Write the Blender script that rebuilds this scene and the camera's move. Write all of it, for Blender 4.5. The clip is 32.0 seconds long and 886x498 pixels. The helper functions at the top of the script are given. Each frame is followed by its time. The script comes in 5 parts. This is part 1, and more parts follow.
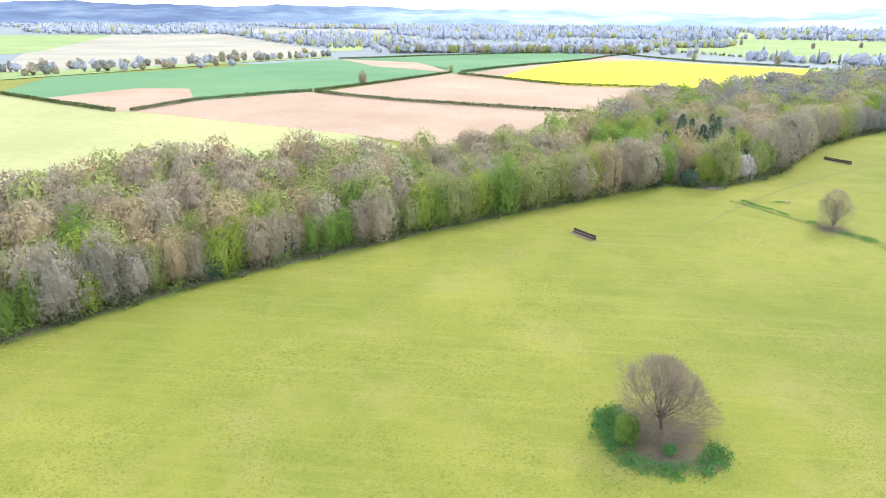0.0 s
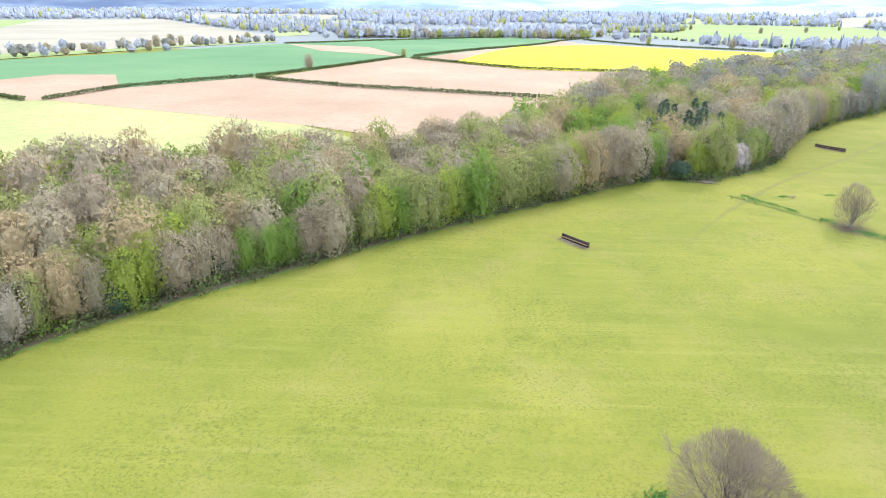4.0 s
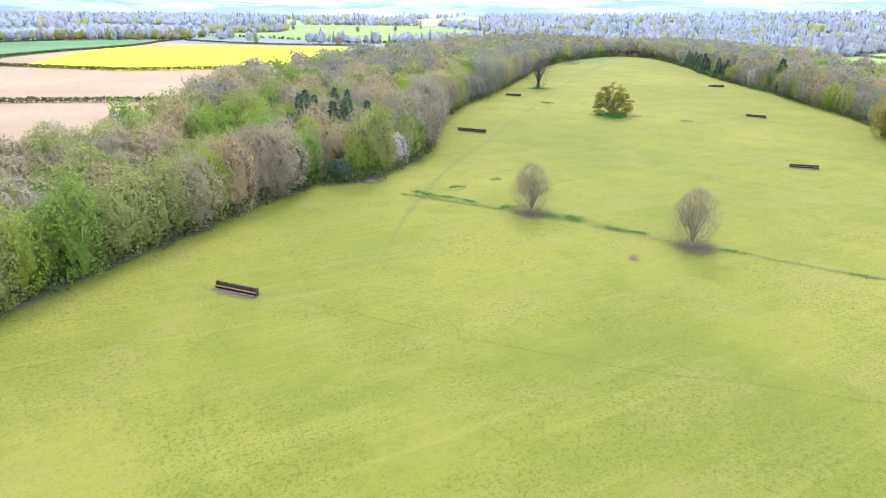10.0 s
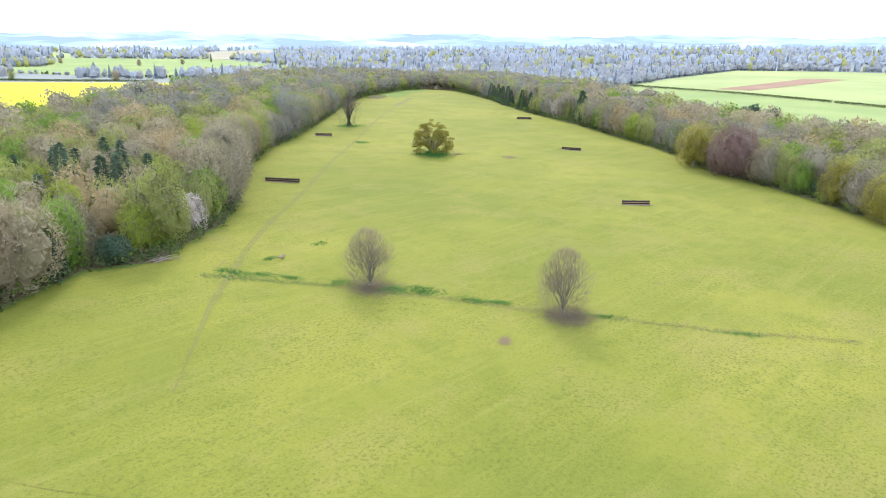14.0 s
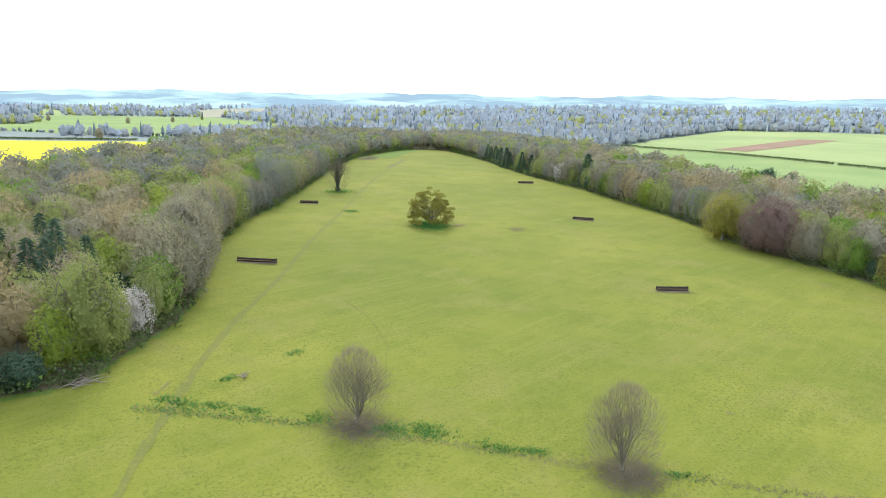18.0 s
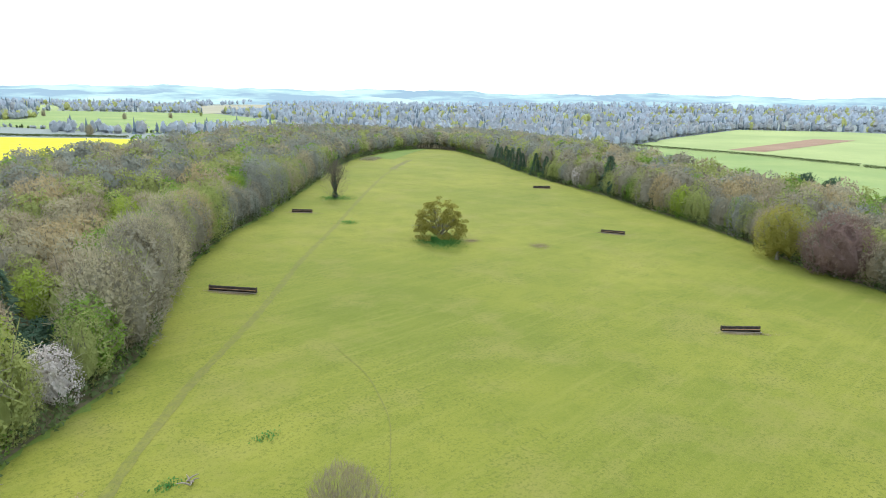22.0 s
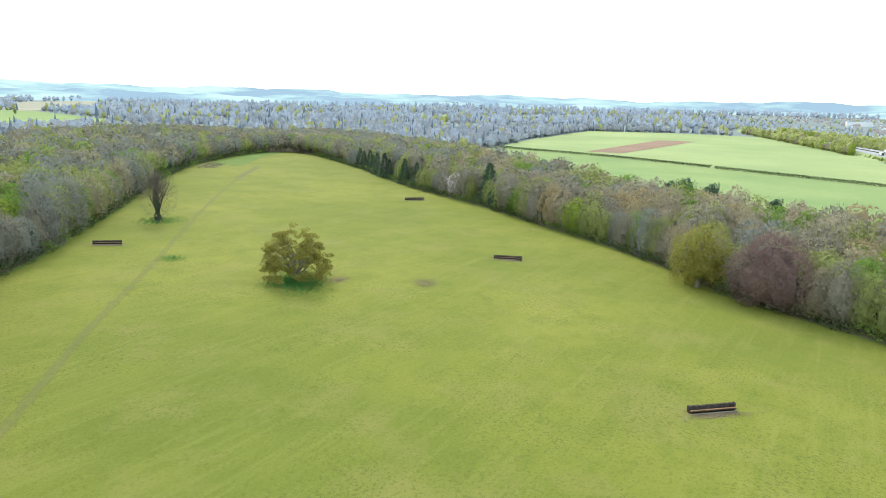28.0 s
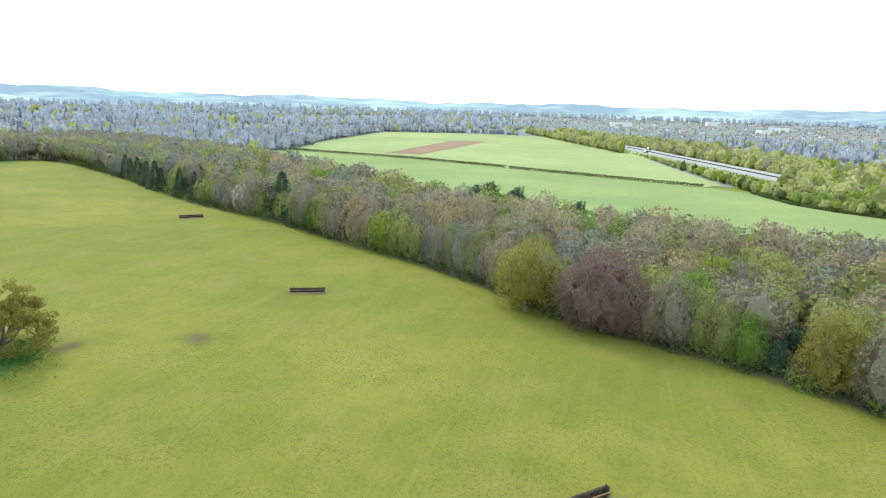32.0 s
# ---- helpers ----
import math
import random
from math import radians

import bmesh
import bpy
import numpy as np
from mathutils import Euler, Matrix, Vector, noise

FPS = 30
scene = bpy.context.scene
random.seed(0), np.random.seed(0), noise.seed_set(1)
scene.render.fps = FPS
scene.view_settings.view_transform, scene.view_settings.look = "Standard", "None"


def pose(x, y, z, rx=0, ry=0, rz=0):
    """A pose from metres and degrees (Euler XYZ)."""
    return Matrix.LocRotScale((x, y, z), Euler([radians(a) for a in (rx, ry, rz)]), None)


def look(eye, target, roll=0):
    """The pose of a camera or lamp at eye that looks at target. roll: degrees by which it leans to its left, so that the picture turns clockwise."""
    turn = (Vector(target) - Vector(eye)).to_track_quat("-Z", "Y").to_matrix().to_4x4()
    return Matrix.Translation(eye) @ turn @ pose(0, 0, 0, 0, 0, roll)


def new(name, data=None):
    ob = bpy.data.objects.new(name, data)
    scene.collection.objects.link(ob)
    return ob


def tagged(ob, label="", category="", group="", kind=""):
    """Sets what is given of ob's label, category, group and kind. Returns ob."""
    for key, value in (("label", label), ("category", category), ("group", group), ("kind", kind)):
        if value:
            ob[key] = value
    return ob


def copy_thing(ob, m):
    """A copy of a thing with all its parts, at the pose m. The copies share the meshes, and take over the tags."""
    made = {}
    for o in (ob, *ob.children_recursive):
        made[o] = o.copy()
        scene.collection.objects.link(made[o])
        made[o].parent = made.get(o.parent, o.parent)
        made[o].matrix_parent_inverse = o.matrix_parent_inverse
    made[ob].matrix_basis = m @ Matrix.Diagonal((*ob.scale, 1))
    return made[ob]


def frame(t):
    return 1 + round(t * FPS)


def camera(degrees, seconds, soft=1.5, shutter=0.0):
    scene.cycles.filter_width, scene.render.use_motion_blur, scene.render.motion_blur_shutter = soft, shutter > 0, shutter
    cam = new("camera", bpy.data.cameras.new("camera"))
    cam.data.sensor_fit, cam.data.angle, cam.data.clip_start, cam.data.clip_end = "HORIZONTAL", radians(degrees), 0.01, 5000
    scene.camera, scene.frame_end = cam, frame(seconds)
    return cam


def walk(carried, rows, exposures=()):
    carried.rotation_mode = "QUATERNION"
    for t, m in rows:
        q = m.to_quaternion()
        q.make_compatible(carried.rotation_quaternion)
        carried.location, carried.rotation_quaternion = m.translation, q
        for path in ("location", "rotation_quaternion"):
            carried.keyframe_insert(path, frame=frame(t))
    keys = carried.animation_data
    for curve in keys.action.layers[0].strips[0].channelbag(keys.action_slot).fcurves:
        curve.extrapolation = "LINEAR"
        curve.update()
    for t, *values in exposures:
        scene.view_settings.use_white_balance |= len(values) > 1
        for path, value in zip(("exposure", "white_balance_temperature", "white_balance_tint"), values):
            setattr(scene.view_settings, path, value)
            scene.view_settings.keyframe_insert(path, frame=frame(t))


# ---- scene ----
cam = camera(67.00, 32.0, soft=0.9)
PATH = [
    (0, (8.21, -27.40, 52.79), (-2.67, 66.46, 20.06), 0.42),
    (0.5, (7.32, -24.05, 52.97), (-3.54, 69.47, 19.27), 0.43),
    (1, (6.49, -20.53, 52.86), (-4.37, 72.69, 18.33), 0.44),
    (1.5, (5.71, -16.91, 52.53), (-5.19, 76.30, 18.00), 0.46),
    (2, (4.97, -13.24, 52.02), (-6.01, 79.93, 17.39), 0.48),
    (2.5, (4.25, -9.49, 51.34), (-6.77, 83.64, 16.63), 0.51),
    (4.5, (1.60, 6.11, 47.39), (1.78, 100.05, 13.10), 0.62),
    (5, (1.24, 9.83, 46.51), (5.24, 103.72, 12.31), 0.65),
    (5.5, (1.01, 13.49, 45.68), (7.33, 107.26, 11.53), 0.67),
    (6, (0.90, 17.10, 44.85), (8.94, 110.76, 10.76), 0.70),
    (6.5, (0.92, 20.70, 44.01), (16.21, 113.52, 10.11), 0.71),
    (7, (1.10, 24.29, 43.18), (27.75, 114.63, 9.58), 0.73),
    (7.5, (1.50, 27.87, 42.37), (37.14, 115.14, 9.00), 0.74),
    (8, (2.12, 31.40, 41.63), (41.05, 117.27, 8.30), 0.75),
    (8.5, (2.97, 34.89, 41.02), (46.18, 118.68, 7.69), 0.76),
    (9, (4.00, 38.32, 40.57), (50.22, 120.47, 7.18), 0.77),
    (9.5, (5.20, 41.72, 40.31), (51.40, 123.89, 6.94), 0.78),
    (10, (6.51, 45.12, 40.20), (52.70, 127.30, 6.83), 0.80),
    (10.5, (7.91, 48.54, 40.20), (54.07, 130.71, 6.76), 0.81),
    (11, (9.41, 51.99, 40.22), (55.68, 134.08, 6.77), 0.83),
    (11.5, (10.99, 55.44, 40.25), (58.76, 136.66, 6.74), 0.86),
    (12, (12.67, 58.89, 40.25), (65.96, 136.66, 6.91), 0.88),
    (12.5, (14.46, 62.28, 40.25), (71.00, 137.73, 6.93), 0.90),
    (13, (16.37, 65.59, 40.24), (76.58, 138.30, 7.26), 0.93),
    (13.5, (18.43, 68.80, 40.23), (82.51, 139.00, 9.17), 0.95),
    (14, (20.65, 71.91, 40.22), (89.54, 138.47, 11.50), 0.98),
    (14.5, (23.00, 74.96, 40.22), (93.35, 140.76, 13.37), 1.01),
    (15, (25.41, 77.97, 40.25), (96.18, 144.16, 15.54), 1.04),
    (15.5, (27.88, 80.95, 40.30), (98.96, 147.48, 17.45), 1.08),
    (17.5, (38.19, 92.88, 40.85), (109.48, 159.92, 20.28), 1.22),
    (18, (40.74, 95.90, 40.91), (112.02, 162.92, 20.24), 1.25),
    (18.5, (43.29, 98.94, 40.93), (114.53, 165.98, 20.18), 1.29),
    (19, (45.86, 101.99, 40.91), (117.10, 169.02, 20.13), 1.32),
    (19.5, (48.46, 105.03, 40.87), (119.66, 172.07, 19.99), 1.36),
    (20, (51.07, 108.03, 40.83), (122.27, 175.07, 19.96), 1.39),
    (20.5, (53.69, 110.98, 40.82), (124.87, 178.01, 19.85), 1.42),
    (21, (56.30, 113.90, 40.84), (127.43, 181.00, 19.88), 1.45),
    (21.5, (58.91, 116.81, 40.87), (129.99, 183.93, 19.83), 1.47),
    (22, (61.52, 119.73, 40.92), (132.57, 186.86, 19.82), 1.50),
    (22.5, (64.12, 122.66, 40.96), (135.12, 189.81, 19.73), 1.54),
    (23, (66.73, 125.60, 40.99), (137.68, 192.79, 19.76), 1.58),
    (23.5, (69.34, 128.51, 41.01), (140.24, 195.72, 19.67), 1.62),
    (24, (71.97, 131.37, 41.00), (142.80, 198.66, 19.66), 1.67),
    (24.5, (74.62, 134.18, 40.98), (145.38, 201.51, 19.56), 1.72),
    (26.5, (85.63, 144.62, 40.78), (159.05, 209.11, 19.56), 1.94),
    (27, (88.70, 146.88, 40.77), (166.80, 205.73, 19.88), 2.00),
    (27.5, (91.88, 149.00, 40.76), (172.88, 203.85, 20.02), 2.05),
    (28, (95.17, 150.98, 40.75), (178.86, 201.74, 20.26), 2.10),
    (28.5, (98.56, 152.84, 40.75), (184.48, 199.80, 20.43), 2.14),
    (29, (102.03, 154.61, 40.75), (190.27, 197.14, 20.67), 2.17),
    (29.5, (105.57, 156.30, 40.76), (195.47, 195.28, 20.82), 2.19),
    (30, (109.17, 157.93, 40.79), (199.64, 195.62, 20.94), 2.21),
    (30.5, (112.81, 159.51, 40.83), (203.48, 196.70, 20.92), 2.23),
    (31, (116.50, 161.06, 40.89), (208.40, 195.15, 21.13), 2.24),
    (31.5, (120.23, 162.56, 40.96), (214.15, 190.81, 21.41), 2.26),
    (32, (124.04, 164.03, 41.04), (219.19, 187.97, 21.70), 2.27),
]
EXPOSURES = [(0, 1.25, 6200, 15), (5, 1.31, 6200, 15), (9, 1.21, 6200, 15), (13, 1.24, 6250, 15), (14.5, 0.96, 6400, 9), (18, 0.74, 6450, 3), (24, 0.74, 6450, 1), (32, 0.66, 6450, 0)]
walk(cam, [(t, look(eye, target, roll)) for t, eye, target, roll in PATH], EXPOSURES)

# ---- world and light ----
# The sun stands ahead of the flight, high and veiled by thin cloud.
SUN_DIR = Vector((0.52, 0.62, 0.62)).normalized()
world = bpy.data.worlds.new("sky")
scene.world = world
world.use_nodes = True
wn = world.node_tree
wn.nodes.clear()
sky = wn.nodes.new("ShaderNodeTexSky")
sky.sky_type = "NISHITA"
sky.sun_disc = False
sky.sun_elevation = math.asin(SUN_DIR.z)
sky.sun_rotation = math.atan2(SUN_DIR.x, SUN_DIR.y)
sky.air_density, sky.dust_density, sky.ozone_density = 1.0, 1.0, 1.0
veil = wn.nodes.new("ShaderNodeMix")  # thin bright cloud over the whole sky
veil.data_type = "RGBA"
veil.inputs[0].default_value = 0.7
veil.inputs[7].default_value = (8.0, 8.85, 10.3, 1)
bgn = wn.nodes.new("ShaderNodeBackground")
bgn.inputs["Strength"].default_value = 0.15
outw = wn.nodes.new("ShaderNodeOutputWorld")
wn.links.new(sky.outputs[0], veil.inputs[6])
wn.links.new(veil.outputs[2], bgn.inputs["Color"])
wn.links.new(bgn.outputs[0], outw.inputs["Surface"])
sun_data = bpy.data.lights.new("sun", "SUN")
sun_data.energy, sun_data.angle, sun_data.color = 1.65, radians(12.0), (1.0, 0.945, 0.82)
sun = new("sun", sun_data)
sun.matrix_world = look((0, 0, 300), Vector((0, 0, 300)) - SUN_DIR)


# ---- materials ----
def mat(name, build):
    m = bpy.data.materials.new(name)
    m.use_nodes = True
    nt = m.node_tree
    nt.nodes.clear()
    out = nt.nodes.new("ShaderNodeOutputMaterial")
    nt.links.new(build(nt), out.inputs["Surface"])
    return m


def N(nt, kind, **kw):
    n = nt.nodes.new(kind)
    for k, v in kw.items():
        n.inputs[k].default_value = v
    return n


def noise_tex(nt, vec, scale, detail=3.0, rough=0.6):
    n = N(nt, "ShaderNodeTexNoise", Scale=scale, Detail=detail, Roughness=rough)
    nt.links.new(vec, n.inputs["Vector"])
    return n.outputs["Fac"]


def ramp(nt, fac, stops):
    r = nt.nodes.new("ShaderNodeValToRGB")
    el = r.color_ramp.elements
    while len(el) < len(stops):
        el.new(0.5)
    for e, (p, c) in zip(el, stops):
        e.position, e.color = p, (*c, 1)
    nt.links.new(fac, r.inputs["Fac"])
    return r.outputs["Color"]


def mixc(nt, fac, a, b, mode="MIX"):
    m = nt.nodes.new("ShaderNodeMix")
    m.data_type, m.blend_type = "RGBA", mode
    for sock, v in ((m.inputs[0], fac), (m.inputs[6], a), (m.inputs[7], b)):
        if isinstance(v, (int, float)):
            sock.default_value = v
        elif isinstance(v, tuple):
            sock.default_value = (*v, 1)
        else:
            nt.links.new(v, sock)
    return m.outputs[2]


def coords(nt):
    return nt.nodes.new("ShaderNodeNewGeometry").outputs["Position"]


def principled(nt, col, rough=0.9, bump=None, strength=0.3, spec=0.2, dist=0.05):
    b = N(nt, "ShaderNodeBsdfPrincipled", Roughness=rough)
    b.inputs["Specular IOR Level"].default_value = spec
    if isinstance(col, tuple):
        b.inputs["Base Color"].default_value = (*col, 1)
    else:
        nt.links.new(col, b.inputs["Base Color"])
    if bump is not None:
        bp = N(nt, "ShaderNodeBump", Strength=strength, Distance=dist)
        nt.links.new(bump, bp.inputs["Height"])
        nt.links.new(bp.outputs[0], b.inputs["Normal"])
    return b.outputs[0]


def leafy(nt, col, through_light=0.35):
    d = N(nt, "ShaderNodeBsdfDiffuse")
    tr = N(nt, "ShaderNodeBsdfTranslucent")
    for n in (d, tr):
        nt.links.new(col, n.inputs["Color"])
    mx = nt.nodes.new("ShaderNodeMixShader")
    mx.inputs[0].default_value = through_light
    nt.links.new(d.outputs[0], mx.inputs[1])
    nt.links.new(tr.outputs[0], mx.inputs[2])
    return mx.outputs[0]


def foliage_mat(name, lo, hi, through_light=0.35, clump=0.12, grain=4.0):
    """Leaves or twigs: colour by leaf, and by neighbourhood so that each crown has a tint of its own."""
    def build(nt):
        g = nt.nodes.new("ShaderNodeNewGeometry")
        big = noise_tex(nt, g.outputs["Position"], clump, 2.0, 0.5)
        fac = nt.nodes.new("ShaderNodeMath")
        fac.operation = "MULTIPLY_ADD"
        nt.links.new(g.outputs["Random Per Island"], fac.inputs[0])
        fac.inputs[1].default_value = 0.22
        sub = nt.nodes.new("ShaderNodeMath")
        sub.operation = "MULTIPLY_ADD"
        nt.links.new(big, sub.inputs[0])
        sub.inputs[1].default_value, sub.inputs[2].default_value = 1.5, -0.75
        fine = noise_tex(nt, g.outputs["Position"], grain, 3.0, 0.7)
        fm = nt.nodes.new("ShaderNodeMath")
        fm.operation = "MULTIPLY_ADD"
        nt.links.new(fine, fm.inputs[0])
        fm.inputs[1].default_value = 0.6
        nt.links.new(sub.outputs[0], fm.inputs[2])
        nt.links.new(fm.outputs[0], fac.inputs[2])
        return leafy(nt, ramp(nt, fac.outputs[0], [(0.0, lo), (1.0, hi)]), through_light)
    return mat(name, build)


def two_scale(name, a, b, c, s1, s2, rough=0.95, bump=0.25, bumpscale=6.0):
    """A ground surface: broad patches from a to b, fine grain towards c."""
    def build(nt):
        p = coords(nt)
        broad = ramp(nt, noise_tex(nt, p, s1, 4.0, 0.6), [(0.32, a), (0.68, b)])
        grain = noise_tex(nt, p, s2, 5.0, 0.7)
        gm = nt.nodes.new("ShaderNodeMapRange")
        nt.links.new(grain, gm.inputs[0])
        gm.inputs[1].default_value, gm.inputs[2].default_value = 0.45, 0.75
        return principled(nt, mixc(nt, gm.outputs[0], broad, c), rough, noise_tex(nt, p, bumpscale, 3.0), bump, 0.1)
    return mat(name, build)


def turf(nt):
    """Grazed turf: broad tints, drier and lusher patches, faint harrow lines, fine specks of rough tufts."""
    p = coords(nt)
    base = ramp(nt, noise_tex(nt, p, 0.016, 4.0, 0.6), [(0.32, (0.132, 0.153, 0.024)), (0.50, (0.175, 0.184, 0.029)), (0.68, (0.220, 0.215, 0.038))])
    mid = noise_tex(nt, p, 0.11, 6.0, 0.7)
    base = mixc(nt, ramp(nt, mid, [(0.45, (0, 0, 0)), (0.70, (0.75, 0.75, 0.75))]), base, (0.122, 0.146, 0.02))
    turned = nt.nodes.new("ShaderNodeMapping")  # faint lines left by harrow and roller along the park
    turned.inputs["Rotation"].default_value = (0, 0, radians(-46))
    turned.inputs["Scale"].default_value = (0.05, 1, 1)
    nt.links.new(p, turned.inputs["Vector"])
    lines = noise_tex(nt, turned.outputs[0], 0.6, 4.0, 0.65)
    base = mixc(nt, ramp(nt, lines, [(0.5, (0, 0, 0)), (0.72, (0.35, 0.35, 0.35))]), base, (0.242, 0.234, 0.056))
    worn = noise_tex(nt, p, 0.06, 6.0, 0.72)
    base = mixc(nt, ramp(nt, worn, [(0.50, (0, 0, 0)), (0.70, (0.6, 0.6, 0.6))]), base, (0.225, 0.198, 0.062))
    tuft = noise_tex(nt, p, 2.0, 6.0, 0.8)
    rank = noise_tex(nt, p, 0.05, 4.0, 0.65)  # where the sheep leave it longer
    speck = mixc(nt, ramp(nt, rank, [(0.36, (0.35, 0.35, 0.35)), (0.60, (1, 1, 1))]), (0, 0, 0), ramp(nt, tuft, [(0.50, (0, 0, 0)), (0.60, (0.85, 0.85, 0.85))]))
    base = mixc(nt, speck, base, (0.092, 0.106, 0.02))
    blade = noise_tex(nt, p, 7.0, 3.0, 0.75)
    base = mixc(nt, ramp(nt, blade, [(0.5, (0, 0, 0)), (0.68, (0.4, 0.4, 0.4))]), base, (0.270, 0.258, 0.06))
    return base, tuft


def build_pasture(nt):
    base, tuft = turf(nt)
    return principled(nt, base, 0.95, tuft, 0.3, 0.1, 0.08)


def build_track(nt):
    base, tuft = turf(nt)
    bare = noise_tex(nt, coords(nt), 0.9, 5.0, 0.75)
    base = mixc(nt, ramp(nt, bare, [(0.38, (0.25, 0.25, 0.25)), (0.62, (0.75, 0.75, 0.75))]), base, (0.142, 0.134, 0.05))
    return principled(nt, base, 0.95, tuft, 0.3, 0.1, 0.1)


M_PASTURE = mat("pasture_grass", build_pasture)
M_TRACK = mat("trodden_grass", build_track)
M_LITTER = two_scale("woodland_floor", (0.13, 0.105, 0.06), (0.18, 0.15, 0.09), (0.09, 0.11, 0.04), 0.1, 1.5)
M_MEADOW = two_scale("pale_meadow", (0.25, 0.26, 0.105), (0.38, 0.36, 0.155), (0.25, 0.26, 0.10), 0.009, 0.3)
M_PLOUGH = two_scale("drilled_soil", (0.30, 0.205, 0.132), (0.385, 0.285, 0.19), (0.28, 0.195, 0.125), 0.014, 0.35)
M_WHEAT = two_scale("young_wheat", (0.08, 0.175, 0.075), (0.13, 0.225, 0.098), (0.095, 0.185, 0.078), 0.008, 0.25)
M_RAPE = two_scale("oilseed_rape_flower", (0.62, 0.55, 0.02), (0.72, 0.64, 0.02), (0.40, 0.45, 0.05), 0.012, 0.12)
M_CREAM = two_scale("chalky_tilth", (0.255, 0.235, 0.17), (0.36, 0.325, 0.235), (0.25, 0.23, 0.165), 0.006, 0.2)
M_CROP = two_scale("spring_crop", (0.235, 0.285, 0.115), (0.33, 0.365, 0.155), (0.265, 0.305, 0.12), 0.006, 0.2)
M_CROP2 = two_scale("fresh_ley", (0.175, 0.245, 0.085), (0.265, 0.31, 0.115), (0.205, 0.26, 0.092), 0.009, 0.2)
M_SOIL = two_scale("red_brown_soil", (0.24, 0.15, 0.10), (0.30, 0.195, 0.135), (0.22, 0.14, 0.095), 0.02, 0.4)
M_SHORT = two_scale("mown_green_grass", (0.118, 0.17, 0.034), (0.148, 0.195, 0.04), (0.095, 0.135, 0.03), 0.03, 1.5)
# far ground, its base colour greyed and blued to stand in for haze
M_HAZEGRASS = two_scale("hazed_farmland", (0.175, 0.195, 0.19), (0.235, 0.255, 0.23), (0.18, 0.20, 0.185), 0.003, 0.05)
M_EARTH = two_scale("bare_earth", (0.235, 0.172, 0.11), (0.30, 0.225, 0.15), (0.19, 0.145, 0.085), 0.5, 3.0)
M_MUD = two_scale("trampled_mud", (0.125, 0.10, 0.068), (0.18, 0.145, 0.10), (0.10, 0.09, 0.05), 0.5, 3.0)
M_ROAD = two_scale("pale_carriageway", (0.31, 0.305, 0.30), (0.37, 0.365, 0.355), (0.27, 0.265, 0.26), 0.05, 1.0)
M_BARK = two_scale("bark", (0.19, 0.165, 0.125), (0.27, 0.24, 0.19), (0.13, 0.12, 0.09), 0.8, 6.0)
M_DARKBARK = two_scale("dark_bark", (0.075, 0.062, 0.052), (0.12, 0.10, 0.082), (0.06, 0.05, 0.04), 0.8, 6.0)
M_DARKTWIG = foliage_mat("dark_twig", (0.11, 0.088, 0.072), (0.20, 0.165, 0.135), 0.3)
M_GREY = foliage_mat("bare_twig", (0.295, 0.255, 0.162), (0.435, 0.385, 0.258), 0.38)
# darker copy of the bare twig, backlit shade put into its colour
M_SHADETWIG = foliage_mat("shaded_twig", (0.218, 0.194, 0.14), (0.335, 0.302, 0.225), 0.28)
# bare twigs greyed in base colour to imitate haze over the far wood
M_HAZETWIG = foliage_mat("haze_grey_twig", (0.205, 0.205, 0.168), (0.305, 0.305, 0.255), 0.3)
M_FIELDTWIG = foliage_mat("brown_twig", (0.175, 0.14, 0.10), (0.33, 0.27, 0.20), 0.35)
M_PINKTWIG = foliage_mat("budding_twig", (0.285, 0.232, 0.155), (0.41, 0.343, 0.235), 0.38)
M_TAN = foliage_mat("catkin_twig", (0.32, 0.25, 0.135), (0.46, 0.37, 0.21), 0.35)
M_GREEN = foliage_mat("fresh_leaf", (0.14, 0.225, 0.045), (0.275, 0.385, 0.085), 0.45)
M_YELLOWGREEN = foliage_mat("lime_leaf", (0.21, 0.265, 0.045), (0.38, 0.44, 0.09), 0.45)
M_OLIVE = foliage_mat("opening_oak_leaf", (0.225, 0.205, 0.05), (0.39, 0.355, 0.095), 0.45)
M_MIXED = foliage_mat("half_open_leaf", (0.235, 0.255, 0.085), (0.39, 0.41, 0.15), 0.38)
M_DARK = foliage_mat("evergreen_leaf", (0.05, 0.085, 0.055), (0.105, 0.155, 0.10), 0.2)
M_SPRUCE = foliage_mat("spruce_needle", (0.065, 0.10, 0.065), (0.135, 0.185, 0.115), 0.15)
M_BLOSSOM = foliage_mat("white_blossom", (0.46, 0.40, 0.36), (0.70, 0.63, 0.59), 0.3)
M_PURPLE = foliage_mat("copper_leaf_bud", (0.175, 0.115, 0.10), (0.29, 0.20, 0.175), 0.4)
M_NETTLE = foliage_mat("nettle_leaf", (0.072, 0.185, 0.048), (0.135, 0.29, 0.08), 0.3)
M_HEDGE = foliage_mat("hedge_leaf", (0.075, 0.105, 0.04), (0.16, 0.19, 0.08), 0.3)
# far trees: distance haze painted in, base colours paled and blued
M_HAZEWOOD = foliage_mat("hazed_bare_wood", (0.32, 0.338, 0.362), (0.465, 0.482, 0.508), 0.35, 0.012, 0.1)
M_HAZEBROWN = foliage_mat("hazed_budding_wood", (0.38, 0.375, 0.38), (0.52, 0.51, 0.505), 0.35, 0.012, 0.1)
M_HAZESPRUCE = foliage_mat("hazed_conifer", (0.16, 0.20, 0.235), (0.24, 0.285, 0.315), 0.2, 0.02, 0.1)
M_MISTWOOD = foliage_mat("deep_haze_bare_wood", (0.41, 0.445, 0.50), (0.56, 0.592, 0.64), 0.35, 0.006, 0.05)
